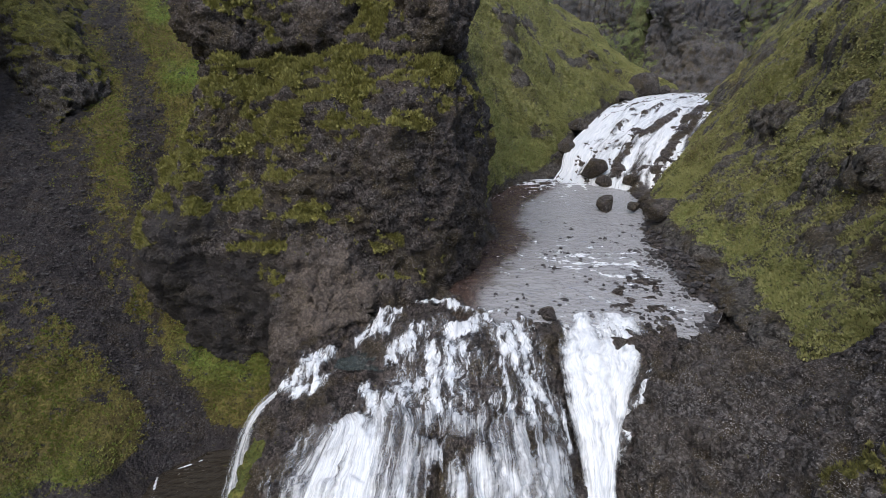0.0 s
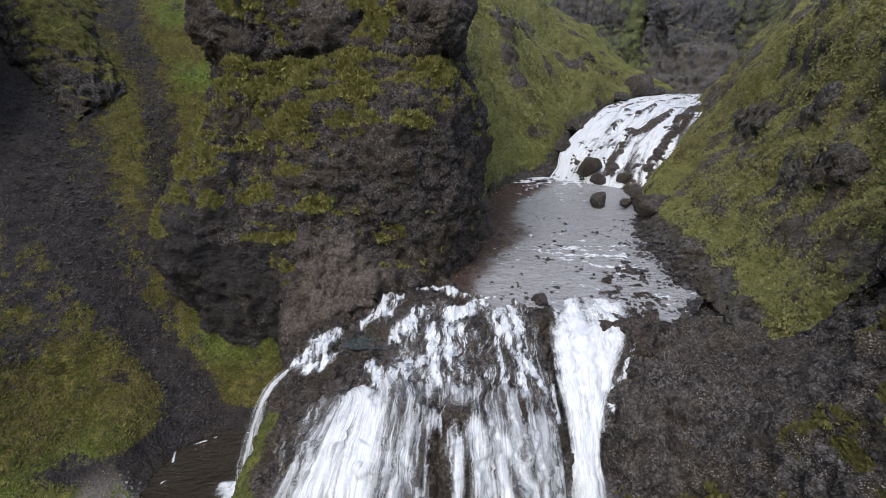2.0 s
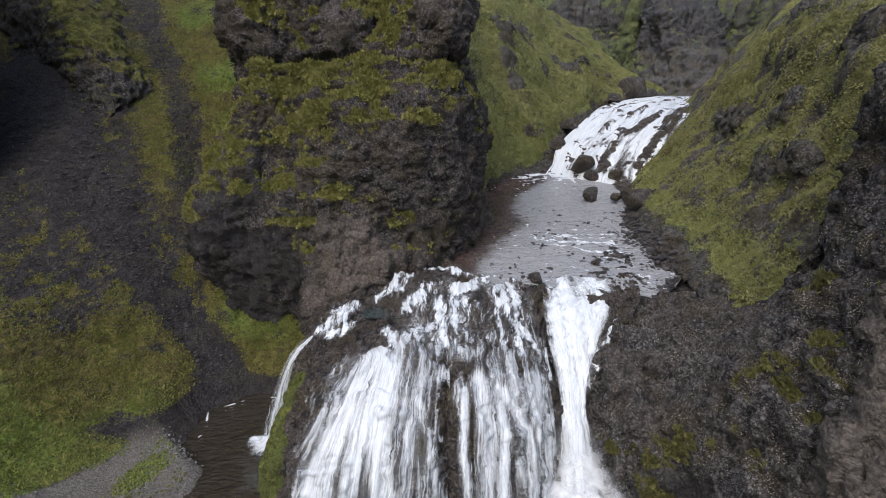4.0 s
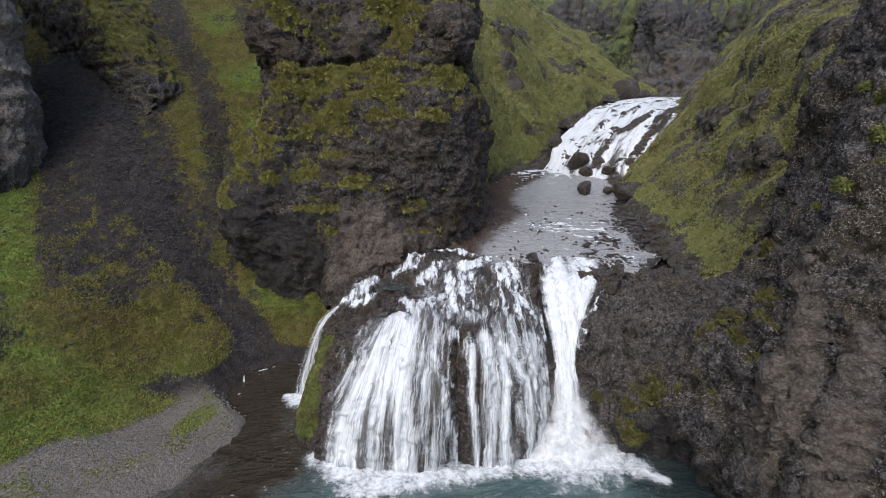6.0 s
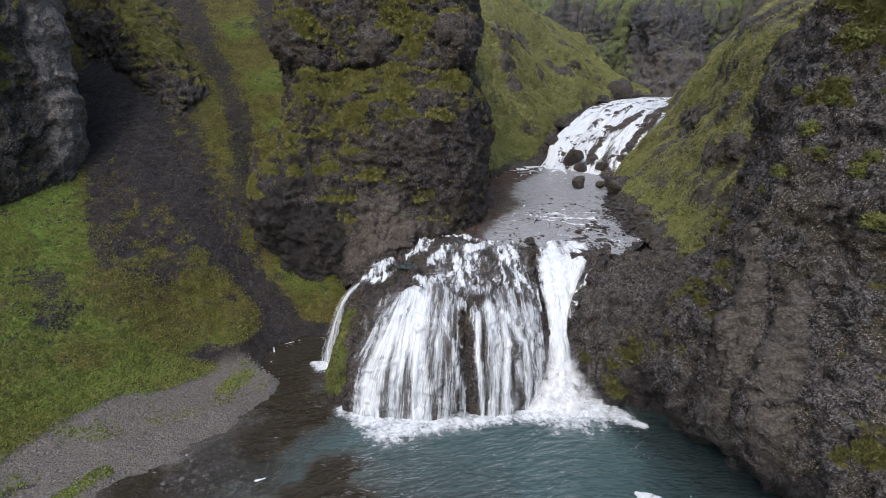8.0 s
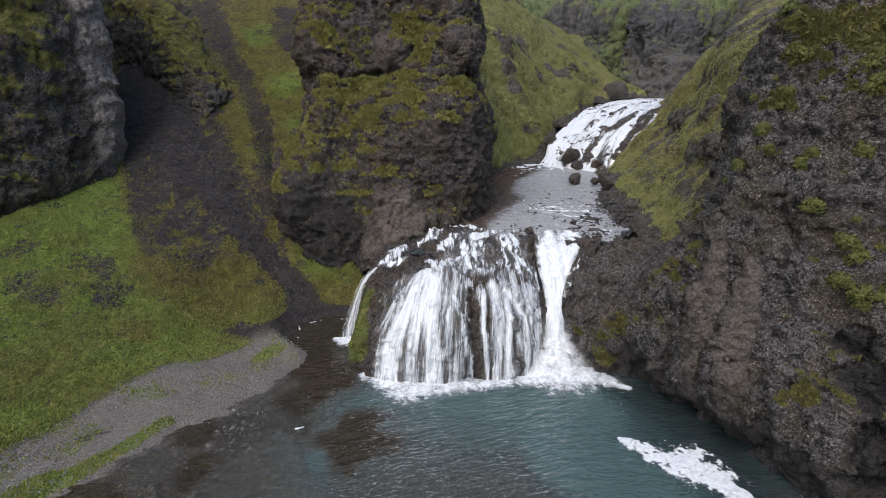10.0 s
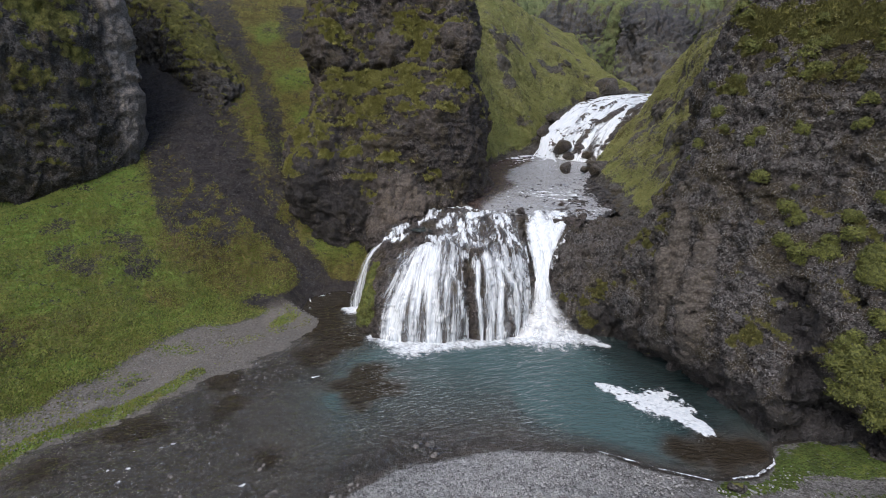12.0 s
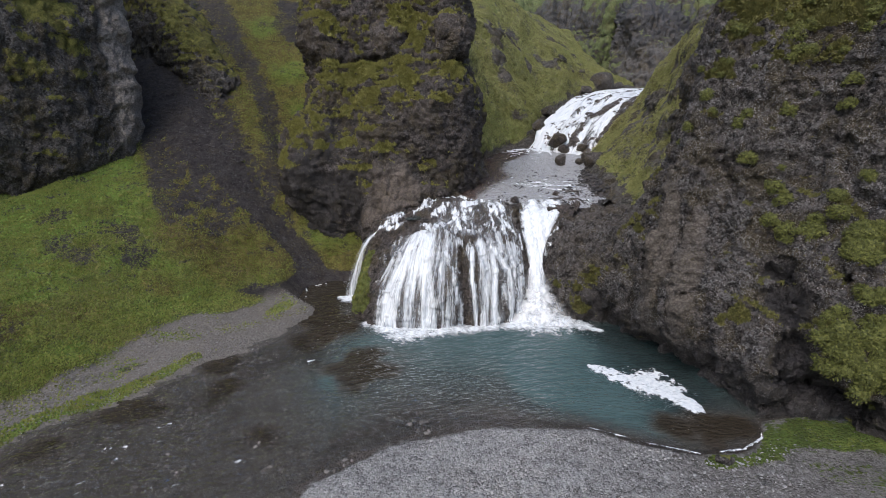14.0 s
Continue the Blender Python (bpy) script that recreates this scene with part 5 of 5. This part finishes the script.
streak = vnoise(np.stack((G[..., 0] * 2.6, 0 * G[..., 0], G[..., 2] * 0.25), -1), 240) + 0.5 * vnoise(np.stack((G[..., 0] * 7, 0 * G[..., 0], G[..., 2] * 0.4), -1), 241)
rim = np.linspace(0, 1, G.shape[0])[:, None]
thick = smooth(0, 0.22, rim) * smooth(1, 0.78, rim)
rise = np.linspace(0, 1, G.shape[1])[None]
fingers = smooth(1.02, 0.84, rise + 0.09 * vnoise(np.stack((G[..., 0] * 1.9, 0 * G[..., 0], 0 * G[..., 0]), -1), 245) + 0.05 * fbm(G, 0.4, 3, 246))
G = G + normals(G) * (0.07 * streak + 0.16 * fbm(G * (1, 1, 0.6), 0.7, 4, 242))[..., None]
fall_plume = tagged(grid_mesh("plume", G, plume_foam, attrs={"cover": -0.25 - 0.75 * (1 - fingers) + 1.15 * thick + 0.22 * streak + 0.3 * fbm(G, 0.5, 3, 243), "across": 3.0 * rim + 0 * streak}), "dense white main plume")
THIN = [
    [(-13.1, 18.9, -.1), (-12.6, 19.1, 2.2), (-11.8, 19.3, 4.4), (-10.7, 19.7, 6.1), (-9.2, 20.3, 7.1)],
    [(-12.2, 18.2, -.1), (-11.8, 18.6, 2.2), (-11.2, 18.9, 4.4), (-10.3, 19.2, 6.1), (-9.1, 19.7, 7.05)],
    [(-11.0, 18.3, -.1), (-11.0, 18.5, 2.2), (-10.7, 18.7, 4.4), (-9.9, 18.9, 6.0), (-8.8, 19.1, 6.95)],
]
G = loft(THIN, 0.06)
rim = np.linspace(0, 1, G.shape[0])[:, None]
G = G + normals(G) * (0.12 * fbm(G * (3, 3, 0.4), 0.6, 2, 244))[..., None]
fall_side = tagged(grid_mesh("side_plume", G, veil_foam, attrs={"cover": -0.1 + 0.75 * smooth(0, 0.5, rim) * smooth(1, 0.5, rim) + 0 * G[..., 0], "across": 1.2 * rim + 0 * G[..., 0]}), "thin white side plume")

# spray hanging round the foot of the plume
mist_m, mist_nt, mist_b, mist_node = graph("fine_white_spray")
mist_pos = mist_node("NewGeometry").outputs["Position"]
mist_n = ramp(mist_node, noise_of(mist_node, mist_pos, 0.9, 4), 0.3, 0.75)
mist_nt.links.new(calc(mist_node, 'MULTIPLY', attribute(mist_node, "cover"), mist_n), mist_b.inputs["Alpha"])
mist_b.inputs["Base Color"].default_value = (0.92, 0.93, 0.94, 1)
mist_b.inputs["Roughness"].default_value = 0.9
SPRAY = [
    [(2.2, 12.0, 0), (3.4, 13.0, 1.2), (4.4, 14.3, 2.6), (4.8, 15.6, 4.2)],
    [(5.2, 11.4, 0), (5.5, 12.5, 1.5), (5.7, 13.9, 3.0), (5.9, 15.2, 4.6)],
    [(7.2, 11.4, 0), (7.1, 12.5, 1.5), (7.0, 13.9, 3.0), (6.9, 15.2, 4.6)],
    [(10.2, 11.8, 0), (9.0, 13.0, 1.2), (8.0, 14.2, 2.6), (7.6, 15.5, 4.2)],
]
spray_layers = []
for layer in range(3):
    G = loft(SPRAY, 0.12) * (1, 1, 1 - 0.18 * layer) + (0, 0.35 * layer, 0)
    G = G + normals(G) * (0.45 * fbm(G, 1.2, 3, 270 + layer))[..., None]
    a = np.linspace(0, 1, G.shape[0])[:, None]
    b2 = np.linspace(0, 1, G.shape[1])[None]
    soft_edge = smooth(0, 0.35, a) * smooth(1, 0.65, a) * smooth(1, 0.35, b2)
    spray_layers.append(grid_mesh("spray", G, mist_m, attrs={"cover": 0.75 * soft_edge}))

# foam at the foot of the falls
ax, ay = np.arange(-14.5, 14, 0.09), np.arange(4, 21, 0.09)
X, Y = np.meshgrid(ax, ay, indexing="ij")
P = np.stack((X, Y, 0 * X), -1)
near = near_line(X, Y, ((-9.2, 11.7, 0.6), (-7.5, 10.7, 1.0), (-5.4, 9.9, 1.5), (-3.4, 10.3, 1.1), (0.9, 11.2, 0.7), (4.0, 11.9, 0.9), (6.5, 12.3, 1.9), (9.0, 12.3, 1.2), (11.4, 10.8, 0.35)))
near = np.minimum(near, near_line(X, Y, ((-13.2, 17.9, 0.4), (-12.1, 17.8, 0.8), (-11.2, 18.1, 0.5))))
near = near + 0.5 * fbm(P, 1.1, 4, 250)
foam = smooth(2.1, 0.2, near)
mound = np.exp(-(((X - 6.4) / 1.9) ** 2 + ((Y - 13.4) / 1.3) ** 2)) * 1.0 + 0.4 * np.exp(-(((X + 11.9) / 0.7) ** 2 + ((Y - 18.5) / 0.5) ** 2))
P[..., 2] = 0.05 + foam * (0.10 + 0.12 * fbm(P, 0.5, 3, 251) + mound * (0.8 + 0.3 * fbm(P, 0.45, 3, 252)))
fall_foam = tagged(grid_mesh("splash_foam", P, churn_foam, keep=foam > 0.03, attrs={"cover": foam * 0.9, "across": X}), "churning white foam")
waterfall = tagged(new("waterfall"), "white waterfall fanning over a brown rock dome into a pool", "waterfall")
waterfall.location = (0, 12, 0)
for piece in (fall_runs, fall_veil, fall_plume, fall_side, fall_foam, *spray_layers):
    piece.parent = waterfall
    piece.matrix_parent_inverse = Matrix.Translation((0, -12, 0))

# still dark pool on the dome
ax, ay = np.arange(-6.6, -2.4, 0.12), np.arange(19.6, 23.2, 0.12)
X, Y = np.meshgrid(ax, ay, indexing="ij")
P = np.stack((X, Y, 8.02 + 0.03 * (X + 4.6) + 0.02 * fbm(np.stack((X, Y, 0 * X), -1), 0.6, 2, 260)), -1)
inside = np.hypot((X + 4.7) / 1.9, (Y - 21.3) / 1.1) + 0.2 * fbm(P, 1.0, 2, 261)
structure(grid_mesh("water_dome_pool", P, pool_water, keep=inside < 1.25, attrs={"cover": 0.75, "deep": 0.35, "warm": 0.5}), "small dark pool on top of the waterfall rock", "water")


# ---------------- boulders ----------------
def boulder(name, x, y, z, sx, sy, sz, seed, label, material, moss=0.0, turn=0.0):
    bm = bmesh.new()
    bmesh.ops.create_icosphere(bm, subdivisions=5, radius=1.0)
    V = np.array([v.co[:] for v in bm.verts])
    F = np.array([[v.index for v in f.verts] for f in bm.faces])
    bm.free()
    size = np.array((sx, sy, sz))
    r = np.random.default_rng(seed + 40)
    for _ in range(16):
        n = r.normal(0, 1, 3)
        n /= np.linalg.norm(n)
        over = np.maximum(0, V @ n - r.uniform(0.55, 0.88))
        V = V - 0.92 * over[:, None] * n
    W = V * size
    bump = 0.13 * fbm(W + seed, 0.8, 3, seed + 4, ridged=True) + 0.06 * fbm(W + seed, 0.25, 2, seed + 5)
    W = W + V * bump[:, None]
    c, s_ = math.cos(turn), math.sin(turn)
    W = np.stack((W[:, 0] * c - W[:, 1] * s_, W[:, 0] * s_ + W[:, 1] * c, W[:, 2]), -1)
    top = smooth(0.35, 0.8, V[:, 2] + 0.3 * fbm(W, 0.9, 2, seed + 6)) * moss
    ob = raw_mesh(name, W, F, material, True, {"moss": top, "lush": 0 * top + 0.3, "pale": 0 * top})
    ob.location = (x, y, z)
    return tagged(ob, label, "boulder", "boulders in the stream")


boulder("boulder", 15.6, 49.5, 11.4, 1.15, 1.0, 1.15, 1, "dark upright boulder standing in the shallow stream", rock_dark)
boulder("boulder", 19.3, 42.5, 12.4, 2.5, 1.7, 1.35, 2, "big rounded dark boulder on the stream bank", rock_dark, 0.3, 0.35)
boulder("boulder", 18.2, 48.5, 11.4, 0.8, 0.7, 0.5, 3, "low dark stone beside the big boulder", rock_dark)
boulder("boulder", 20.2, 41.2, 11.8, 0.6, 0.6, 0.45, 4, "small dark stone on the grassy bank", rock_dark)
boulder("boulder", 17.3, 61.5, 14.0, 1.8, 1.5, 1.6, 5, "rounded wet boulder splitting the white cascade", rock_fall)
boulder("boulder", 18.4, 59.8, 12.6, 1.1, 0.9, 0.8, 6, "wet dark rock at the foot of the cascade", rock_fall)
boulder("boulder", 21.5, 59.0, 12.8, 1.2, 0.9, 0.9, 7, "black wet rock in the cascade's foam", rock_fall)
boulder("boulder", 14.6, 67.0, 16.4, 1.6, 1.4, 1.5, 8, "black boulder beside the upper cascade", rock_dark)
boulder("boulder", 13.2, 66.0, 15.0, 1.3, 1.2, 1.1, 9, "black boulder under the green hillside", rock_dark)
boulder("boulder", 17.6, 73.0, 19.3, 1.7, 1.4, 1.2, 10, "dark flat boulder beside the cascade", rock_dark)
boulder("boulder", 33.5, 91.0, 26.0, 3.4, 2.4, 2.3, 11, "large dark boulder at the head of the cascade", rock_dark)
boulder("boulder", 28.0, 84.5, 24.0, 1.8, 1.5, 1.2, 12, "dark boulder at the edge of the cascade", rock_dark)
boulder("boulder", 38.0, 95.0, 25.4, 1.8, 1.4, 1.1, 13, "low dark rock at the cascade's head", rock_dark)
boulder("boulder", 5.3, 24.6, 9.3, 0.55, 0.6, 0.5, 14, "black wet rock at the waterfall's lip", rock_fall)
boulder("boulder", 9.3, 21.3, 8.2, 0.6, 0.9, 0.7, 15, "dark wet rock parting the waterfall", rock_fall)
boulder("boulder", 10.4, 28.0, 9.5, 0.35, 0.3, 0.25, 16, "small brown stone in the stream above the fall", rock_fall)
boulder("boulder", 13.2, -5.8, 0.35, 0.45, 0.4, 0.3, 22, "mossy stone at the edge of the gravel bar", rock_dark, 0.8)

# ---------------- drifting foam ----------------
def foam_sheet(name, line, step, lift, seed, label, wobble=0.5, dash=False):
    xs, ys = [p[0] for p in line], [p[1] for p in line]
    X, Y = np.meshgrid(np.arange(min(xs) - 1.5, max(xs) + 1.5, step), np.arange(min(ys) - 1.5, max(ys) + 1.5, step), indexing="ij")
    P = np.stack((X, Y, 0 * X + lift), -1)
    near = near_line(X, Y, line) + wobble * fbm(P, 0.9, 4, seed) + 0.35 * wobble * fbm(P, 0.25, 2, seed + 3)
    m = smooth(1.5, 0.35, near)
    if dash:
        m = m * smooth(-0.05, 0.25, fbm(P, 0.7, 2, seed + 8))
    P[..., 2] += 0.05 * m + 0.02 * fbm(P, 0.2, 2, seed + 5)
    return tagged(grid_mesh(name, P, still_foam, keep=m > 0.05, attrs={"cover": (0.85 if max(p[2] for p in line) > 0.3 else 0.62) * m, "across": X}), label, "foam", kind="stuff" if name == "foam_line" else "")


foam_sheet("foam_patch", ((8.9, 4.5, 0.35), (10.6, 3.3, 0.85), (12.2, 2.6, 1.4), (13.4, 1.1, 1.0), (14.2, -0.7, 0.4)), 0.06, 0.04, 300, "white foam raft drifting on the teal pool", 0.95)
foam_sheet("foam_line", [(a, float(bar_edge(a)) + 0.12, 0.055) for a in (6.6, 8, 9.8, 11, 12.3)], 0.04, 0.05, 310, "thin white foam line along the gravel bar", 1.1)
foam_sheet("foam_line", [(a, float(bar_edge(a)) + 0.12, 0.075) for a in (13.6, 15, 16, 16.6, 16.9)], 0.04, 0.05, 312, "thin white foam line beside the green bank", 1.1)
foam_sheet("foam_line", ((-17.7, 16.6, 0.07), (-17.3, 17.8, 0.07), (-17.0, 18.5, 0.06), (-17.4, 19.8, 0.07), (-17.8, 20.8, 0.06)), 0.04, 0.05, 314, "broken white foam line on the dark shore", 0.9, True)
foam_sheet("foam_line", ((-17.0, 21.6, 0.05), (-15.6, 22.6, 0.06), (-13.4, 23.0, 0.06)), 0.04, 0.05, 316, "white foam line below the scree chute", 0.9, True)
foam_sheet("foam_patch", ((-12.8, 4.8, 0.07), (-12.5, 4.9, 0.10), (-12.3, 5.0, 0.06)), 0.04, 0.05, 318, "white fleck of foam over a shallow stone")

# ---------------- grass and stones too many to count ----------------
rng = np.random.default_rng(7)


def blades_material(name, a, b_):
    m, nt, b, node = graph(name)
    r = node("NewGeometry").outputs["Random Per Island"]
    nt.links.new(mixc(node, r, a, b_), b.inputs["Base Color"])
    b.inputs["Roughness"].default_value = 0.8
    return m


def tufts(name, G, weight, count, height, material, label, blades=4):
    w = np.clip(weight, 0, 1).reshape(-1)
    V = G.reshape(-1, 3)
    N = normals(G).reshape(-1, 3)
    pick = rng.choice(len(V), count, p=w / w.sum())
    base = np.repeat(V[pick] + rng.normal(0, 0.06, (count, 3)), blades, 0)
    n = np.repeat(N[pick], blades, 0)
    n = np.where(n[:, 2:] < 0, -n, n)
    k = len(base)
    ang = rng.uniform(0, 2 * math.pi, k)
    out = np.stack((np.cos(ang), np.sin(ang), 0 * ang), -1)
    side = np.stack((-np.sin(ang), np.cos(ang), 0 * ang), -1)
    h = height * rng.uniform(0.5, 1.2, (k, 1))
    tip = base + (0.55 * n + 0.6 * np.array((0, 0, 1.0))) * h + out * h * rng.uniform(0.3, 0.9, (k, 1))
    half = side * (0.10 * height + 0.03)
    base = base + out * 0.04 - n * 0.04
    W = np.stack((base - half, base + half, tip), 1).reshape(-1, 3)
    ob = raw_mesh(name, W, np.arange(len(W)).reshape(-1, 3), material, False)
    return tagged(ob, label, "grass", kind="stuff")


green_blades = blades_material("green_grass_blades", (0.18, 0.265, 0.05), (0.34, 0.32, 0.085))
olive_blades = blades_material("olive_grass_blades", (0.36, 0.34, 0.14), (0.27, 0.29, 0.105))
moss_blades = blades_material("moss_tufts", (0.36, 0.34, 0.10), (0.13, 0.125, 0.036))
dull_blades = blades_material("dull_moss_tufts", (0.18, 0.17, 0.05), (0.085, 0.085, 0.026))
inview = smooth(-55, -48, left_ground[..., 0]) * smooth(-32, -26, left_ground[..., 1]) * (left_ground[..., 1] < 62)
tufts("grass_tufts", left_ground, np.clip(left_cover - 0.25, 0, 1) * inview, 60000, 0.11, green_blades, "short green grass tufts on the left bank")
near_right = (slope_G[..., 0] < 40) & (slope_G[..., 1] < 62)
tufts("grass_tufts", slope_G, np.clip(slope_cover - 0.3, 0, 1) * near_right, 52000, 0.14, olive_blades, "wind-combed grass tufts on the right slope")
near_crag = (crag_G[..., 1] > -16) & (crag_G[..., 2] > 0.5) & (crag_G[..., 0] < 34)
tufts("grass_tufts", crag_G, np.clip(crag_moss - 0.4, 0, 1) * near_crag, 24000, 0.13, dull_blades, "grass tufts on the ledges of the rock wall")


near_hill = (hill_G[..., 1] > 50) & (hill_G[..., 2] < 50)
tufts("grass_tufts", hill_G, np.clip(hill_cover - 0.3, 0, 1) * near_hill, 50000, 0.24, olive_blades, "long grass tufts on the far green hillside")
near_tower = (tower_G[..., 1] < 41) & (tower_G[..., 2] < 37)
tufts("grass_tufts", tower_G, np.clip(tower_moss - 0.35, 0, 1) * near_tower, 42000, 0.17, moss_blades, "short mossy tufts on the rock tower's ledges")


def scatter_stones(name, spots, sizes, seed, material, label):
    """Loose stones as one joined mesh of lumpy little polyhedra."""
    bm = bmesh.new()
    bmesh.ops.create_icosphere(bm, subdivisions=1, radius=1.0)
    V = np.array([v.co[:] for v in bm.verts])
    F = np.array([[v.index for v in f.verts] for f in bm.faces])
    bm.free()
    k = len(spots)
    jit = 1 + 0.28 * rng.normal(0, 1, (k, len(V), 1)).clip(-1.5, 1.5) * 0.6
    sc = sizes[:, None, None] * rng.uniform(0.6, 1.3, (k, 1, 3)) * (1, 1, 0.65)
    W = (V[None] * jit * sc + spots[:, None]).reshape(-1, 3)
    Fs = (F[None] + len(V) * np.arange(k)[:, None, None]).reshape(-1, 3)
    return tagged(raw_mesh(name, W, Fs, material, False), label, "stones", kind="stuff")


def stone_material(name, a, b_):
    m, nt, b, node = graph(name)
    geo = node("NewGeometry")
    c = mixc(node, geo.outputs["Random Per Island"], a, b_)
    c = mixc(node, calc(node, 'MULTIPLY', ramp(node, noise_of(node, geo.outputs["Position"], 14, 3), 0.45, 0.7), 0.4), c, tuple(0.6 * v for v in a))
    nt.links.new(c, b.inputs["Base Color"])
    b.inputs["Roughness"].default_value = 0.75
    return m


grey_stone = stone_material("grey_beach_stones", (0.20, 0.198, 0.195), (0.47, 0.465, 0.46))
shore_stone = stone_material("brownish_shore_stones", (0.17, 0.16, 0.15), (0.31, 0.295, 0.28))
bed_stone = stone_material("wet_riverbed_stones", (0.05, 0.04, 0.034), (0.24, 0.22, 0.205))
dark_stone = stone_material("dark_scree_stones", (0.026, 0.023, 0.024), (0.095, 0.088, 0.088))
k = 22000
sx, sy = rng.uniform(-9.5, 22, k), -2.5 - 10.5 * rng.uniform(0, 1, k) ** 1.2
ok = (bar_edge(sx) - sy > 0.35) & (sx < 17 + rng.normal(0, 1, k)) & (rng.uniform(0, 1, k) < np.interp(sx, (2, 12), (1.0, 0.3)))
sx, sy = sx[ok], sy[ok]
scatter_stones("beach_stones", np.stack((sx, sy, bed_height(sx, sy) + 0.02), -1), 0.03 + 0.06 * rng.uniform(0, 1, len(sx)) ** 3, 1, grey_stone, "rounded grey stones of the gravel bar")
k = 9000
sx, sy = rng.uniform(-27, -3, k), rng.uniform(-20, 9, k)
ok = (bed_height(sx, sy) > -0.45) & (bar_edge(sx) < sy - 0.2) & (sx > -27 + 0.55 * (sy + 6)) & (rng.uniform(0, 1, k) < 0.35 + 0.9 * vnoise(np.stack((sx * 0.35, sy * 0.5, 0 * sx), -1), 21))
sx, sy = sx[ok], sy[ok]
scatter_stones("riverbed_stones", np.stack((sx, sy, bed_height(sx, sy) + 0.03), -1), 0.05 + 0.15 * rng.uniform(0, 1, len(sx)) ** 3, 5, bed_stone, "dark brown stones lying in the shallow outflow")
flat_left = left_ground.reshape(-1, 3)
w = (strip * smooth(0.05, 0.3, left_ground[..., 2]) * smooth(-20, -12, left_ground[..., 1])).reshape(-1)
pick = rng.choice(len(flat_left), 9000, p=w / w.sum())
scatter_stones("beach_stones", flat_left[pick] + rng.normal(0, 0.16, (9000, 3)) * (1, 1, 0.1), 0.022 + 0.06 * rng.uniform(0, 1, 9000) ** 4, 2, shore_stone, "grey pebbles along the left shore")
w = (np.maximum(np.maximum(chute, gully), 0.5 * speckled) * inview).reshape(-1)
pick = rng.choice(len(flat_left), 14000, p=w / w.sum())
scatter_stones("scree_stones", flat_left[pick] + rng.normal(0, 0.12, (14000, 3)) * (1, 1, 0.2), 0.02 + 0.13 * rng.uniform(0, 1, 14000) ** 5, 3, dark_stone, "dark loose scree stones in the chute")
flat_bed = bed.reshape(-1, 3)
w = (smooth(44, 30, bed[..., 1]) * smooth(3.5, 0.5, np.abs(bed[..., 0] - np.interp(bed[..., 1], (24, 32, 45), (13, 14.5, 18)))) + 0.10 * smooth(50, 40, bed[..., 1])).reshape(-1)
pick = rng.choice(len(flat_bed), 2200, p=w / w.sum())
scatter_stones("stream_stones", flat_bed[pick] + (0, 0, 0.22), 0.06 + 0.22 * rng.uniform(0, 1, 2200) ** 4, 4, dark_stone, "dark stones at the stream's edge")


# ---------------- leafy plants on the rock wall ----------------
leaf_mat = blades_material("plant_leaves", (0.052, 0.064, 0.016), (0.185, 0.190, 0.046))


def plant_mesh(seed, leaves=900):
    r = np.random.default_rng(seed)
    d = r.normal(0, 1, (leaves, 3))
    d /= np.linalg.norm(d, axis=1, keepdims=True)
    d[:, 2] = np.where(d[:, 2] < -0.5, -d[:, 2], d[:, 2])
    lump = 0.75 + 0.35 * fbm(d * 1.0 + seed, 0.7, 2, seed)
    c = d * (lump * r.uniform(0.55, 1.0, leaves))[:, None] * (1, 1, 0.95)
    t = r.normal(0, 1, (leaves, 3))
    t /= np.linalg.norm(t, axis=1, keepdims=True)
    u = np.cross(t, d)
    u /= np.linalg.norm(u, axis=1, keepdims=True)
    ln, wd = r.uniform(0.06, 0.15, (leaves, 1)), r.uniform(0.035, 0.06, (leaves, 1))
    v = np.cross(u, d + 0.8 * t)
    v /= np.linalg.norm(v, axis=1, keepdims=True)
    W = np.stack((c - v * ln, c + u * wd, c + v * ln, c - u * wd), 1).reshape(-1, 3)
    return raw_mesh("wall_plant", W, np.arange(len(W)).reshape(-1, 4), leaf_mat, False)


flat_crag, flat_n = crag_G.reshape(-1, 3), normals(crag_G).reshape(-1, 3)
cx, cy, cz = flat_crag.T
w = (0.15 + 0.85 * (crag_moss.reshape(-1) > 0.25)) * (1.0 * (blobs(flat_crag, BUSHY, 138) > 0.3) + 0.06 * np.exp(-((cz - 20) / 4) ** 2) * (cy < 11)) * (cy > -7) * (cz > 1) * (cx < 27)
pick = rng.choice(len(flat_crag), 295, p=w / w.sum(), replace=False)
moulds = [plant_mesh(500 + k_) for k_ in range(4)]
for n_, at_ in enumerate(pick):
    p_, s_ = flat_crag[at_] + 0.05 * flat_n[at_], float(0.26 + 0.62 * rng.uniform(0, 1) ** 1.4)
    m_ = Matrix.LocRotScale(Vector(p_), Euler((rng.uniform(-.4, .4), rng.uniform(-.4, .4), rng.uniform(0, 6.28))), Vector((s_, s_, s_)))
    if n_ < 4:
        ob = moulds[n_]
    else:
        ob = moulds[n_ % 4].copy()
        scene.collection.objects.link(ob)
    ob.matrix_world = m_
    tagged(ob, "low leafy green plant clinging to the rock wall", "plant", "plants on the rock wall")
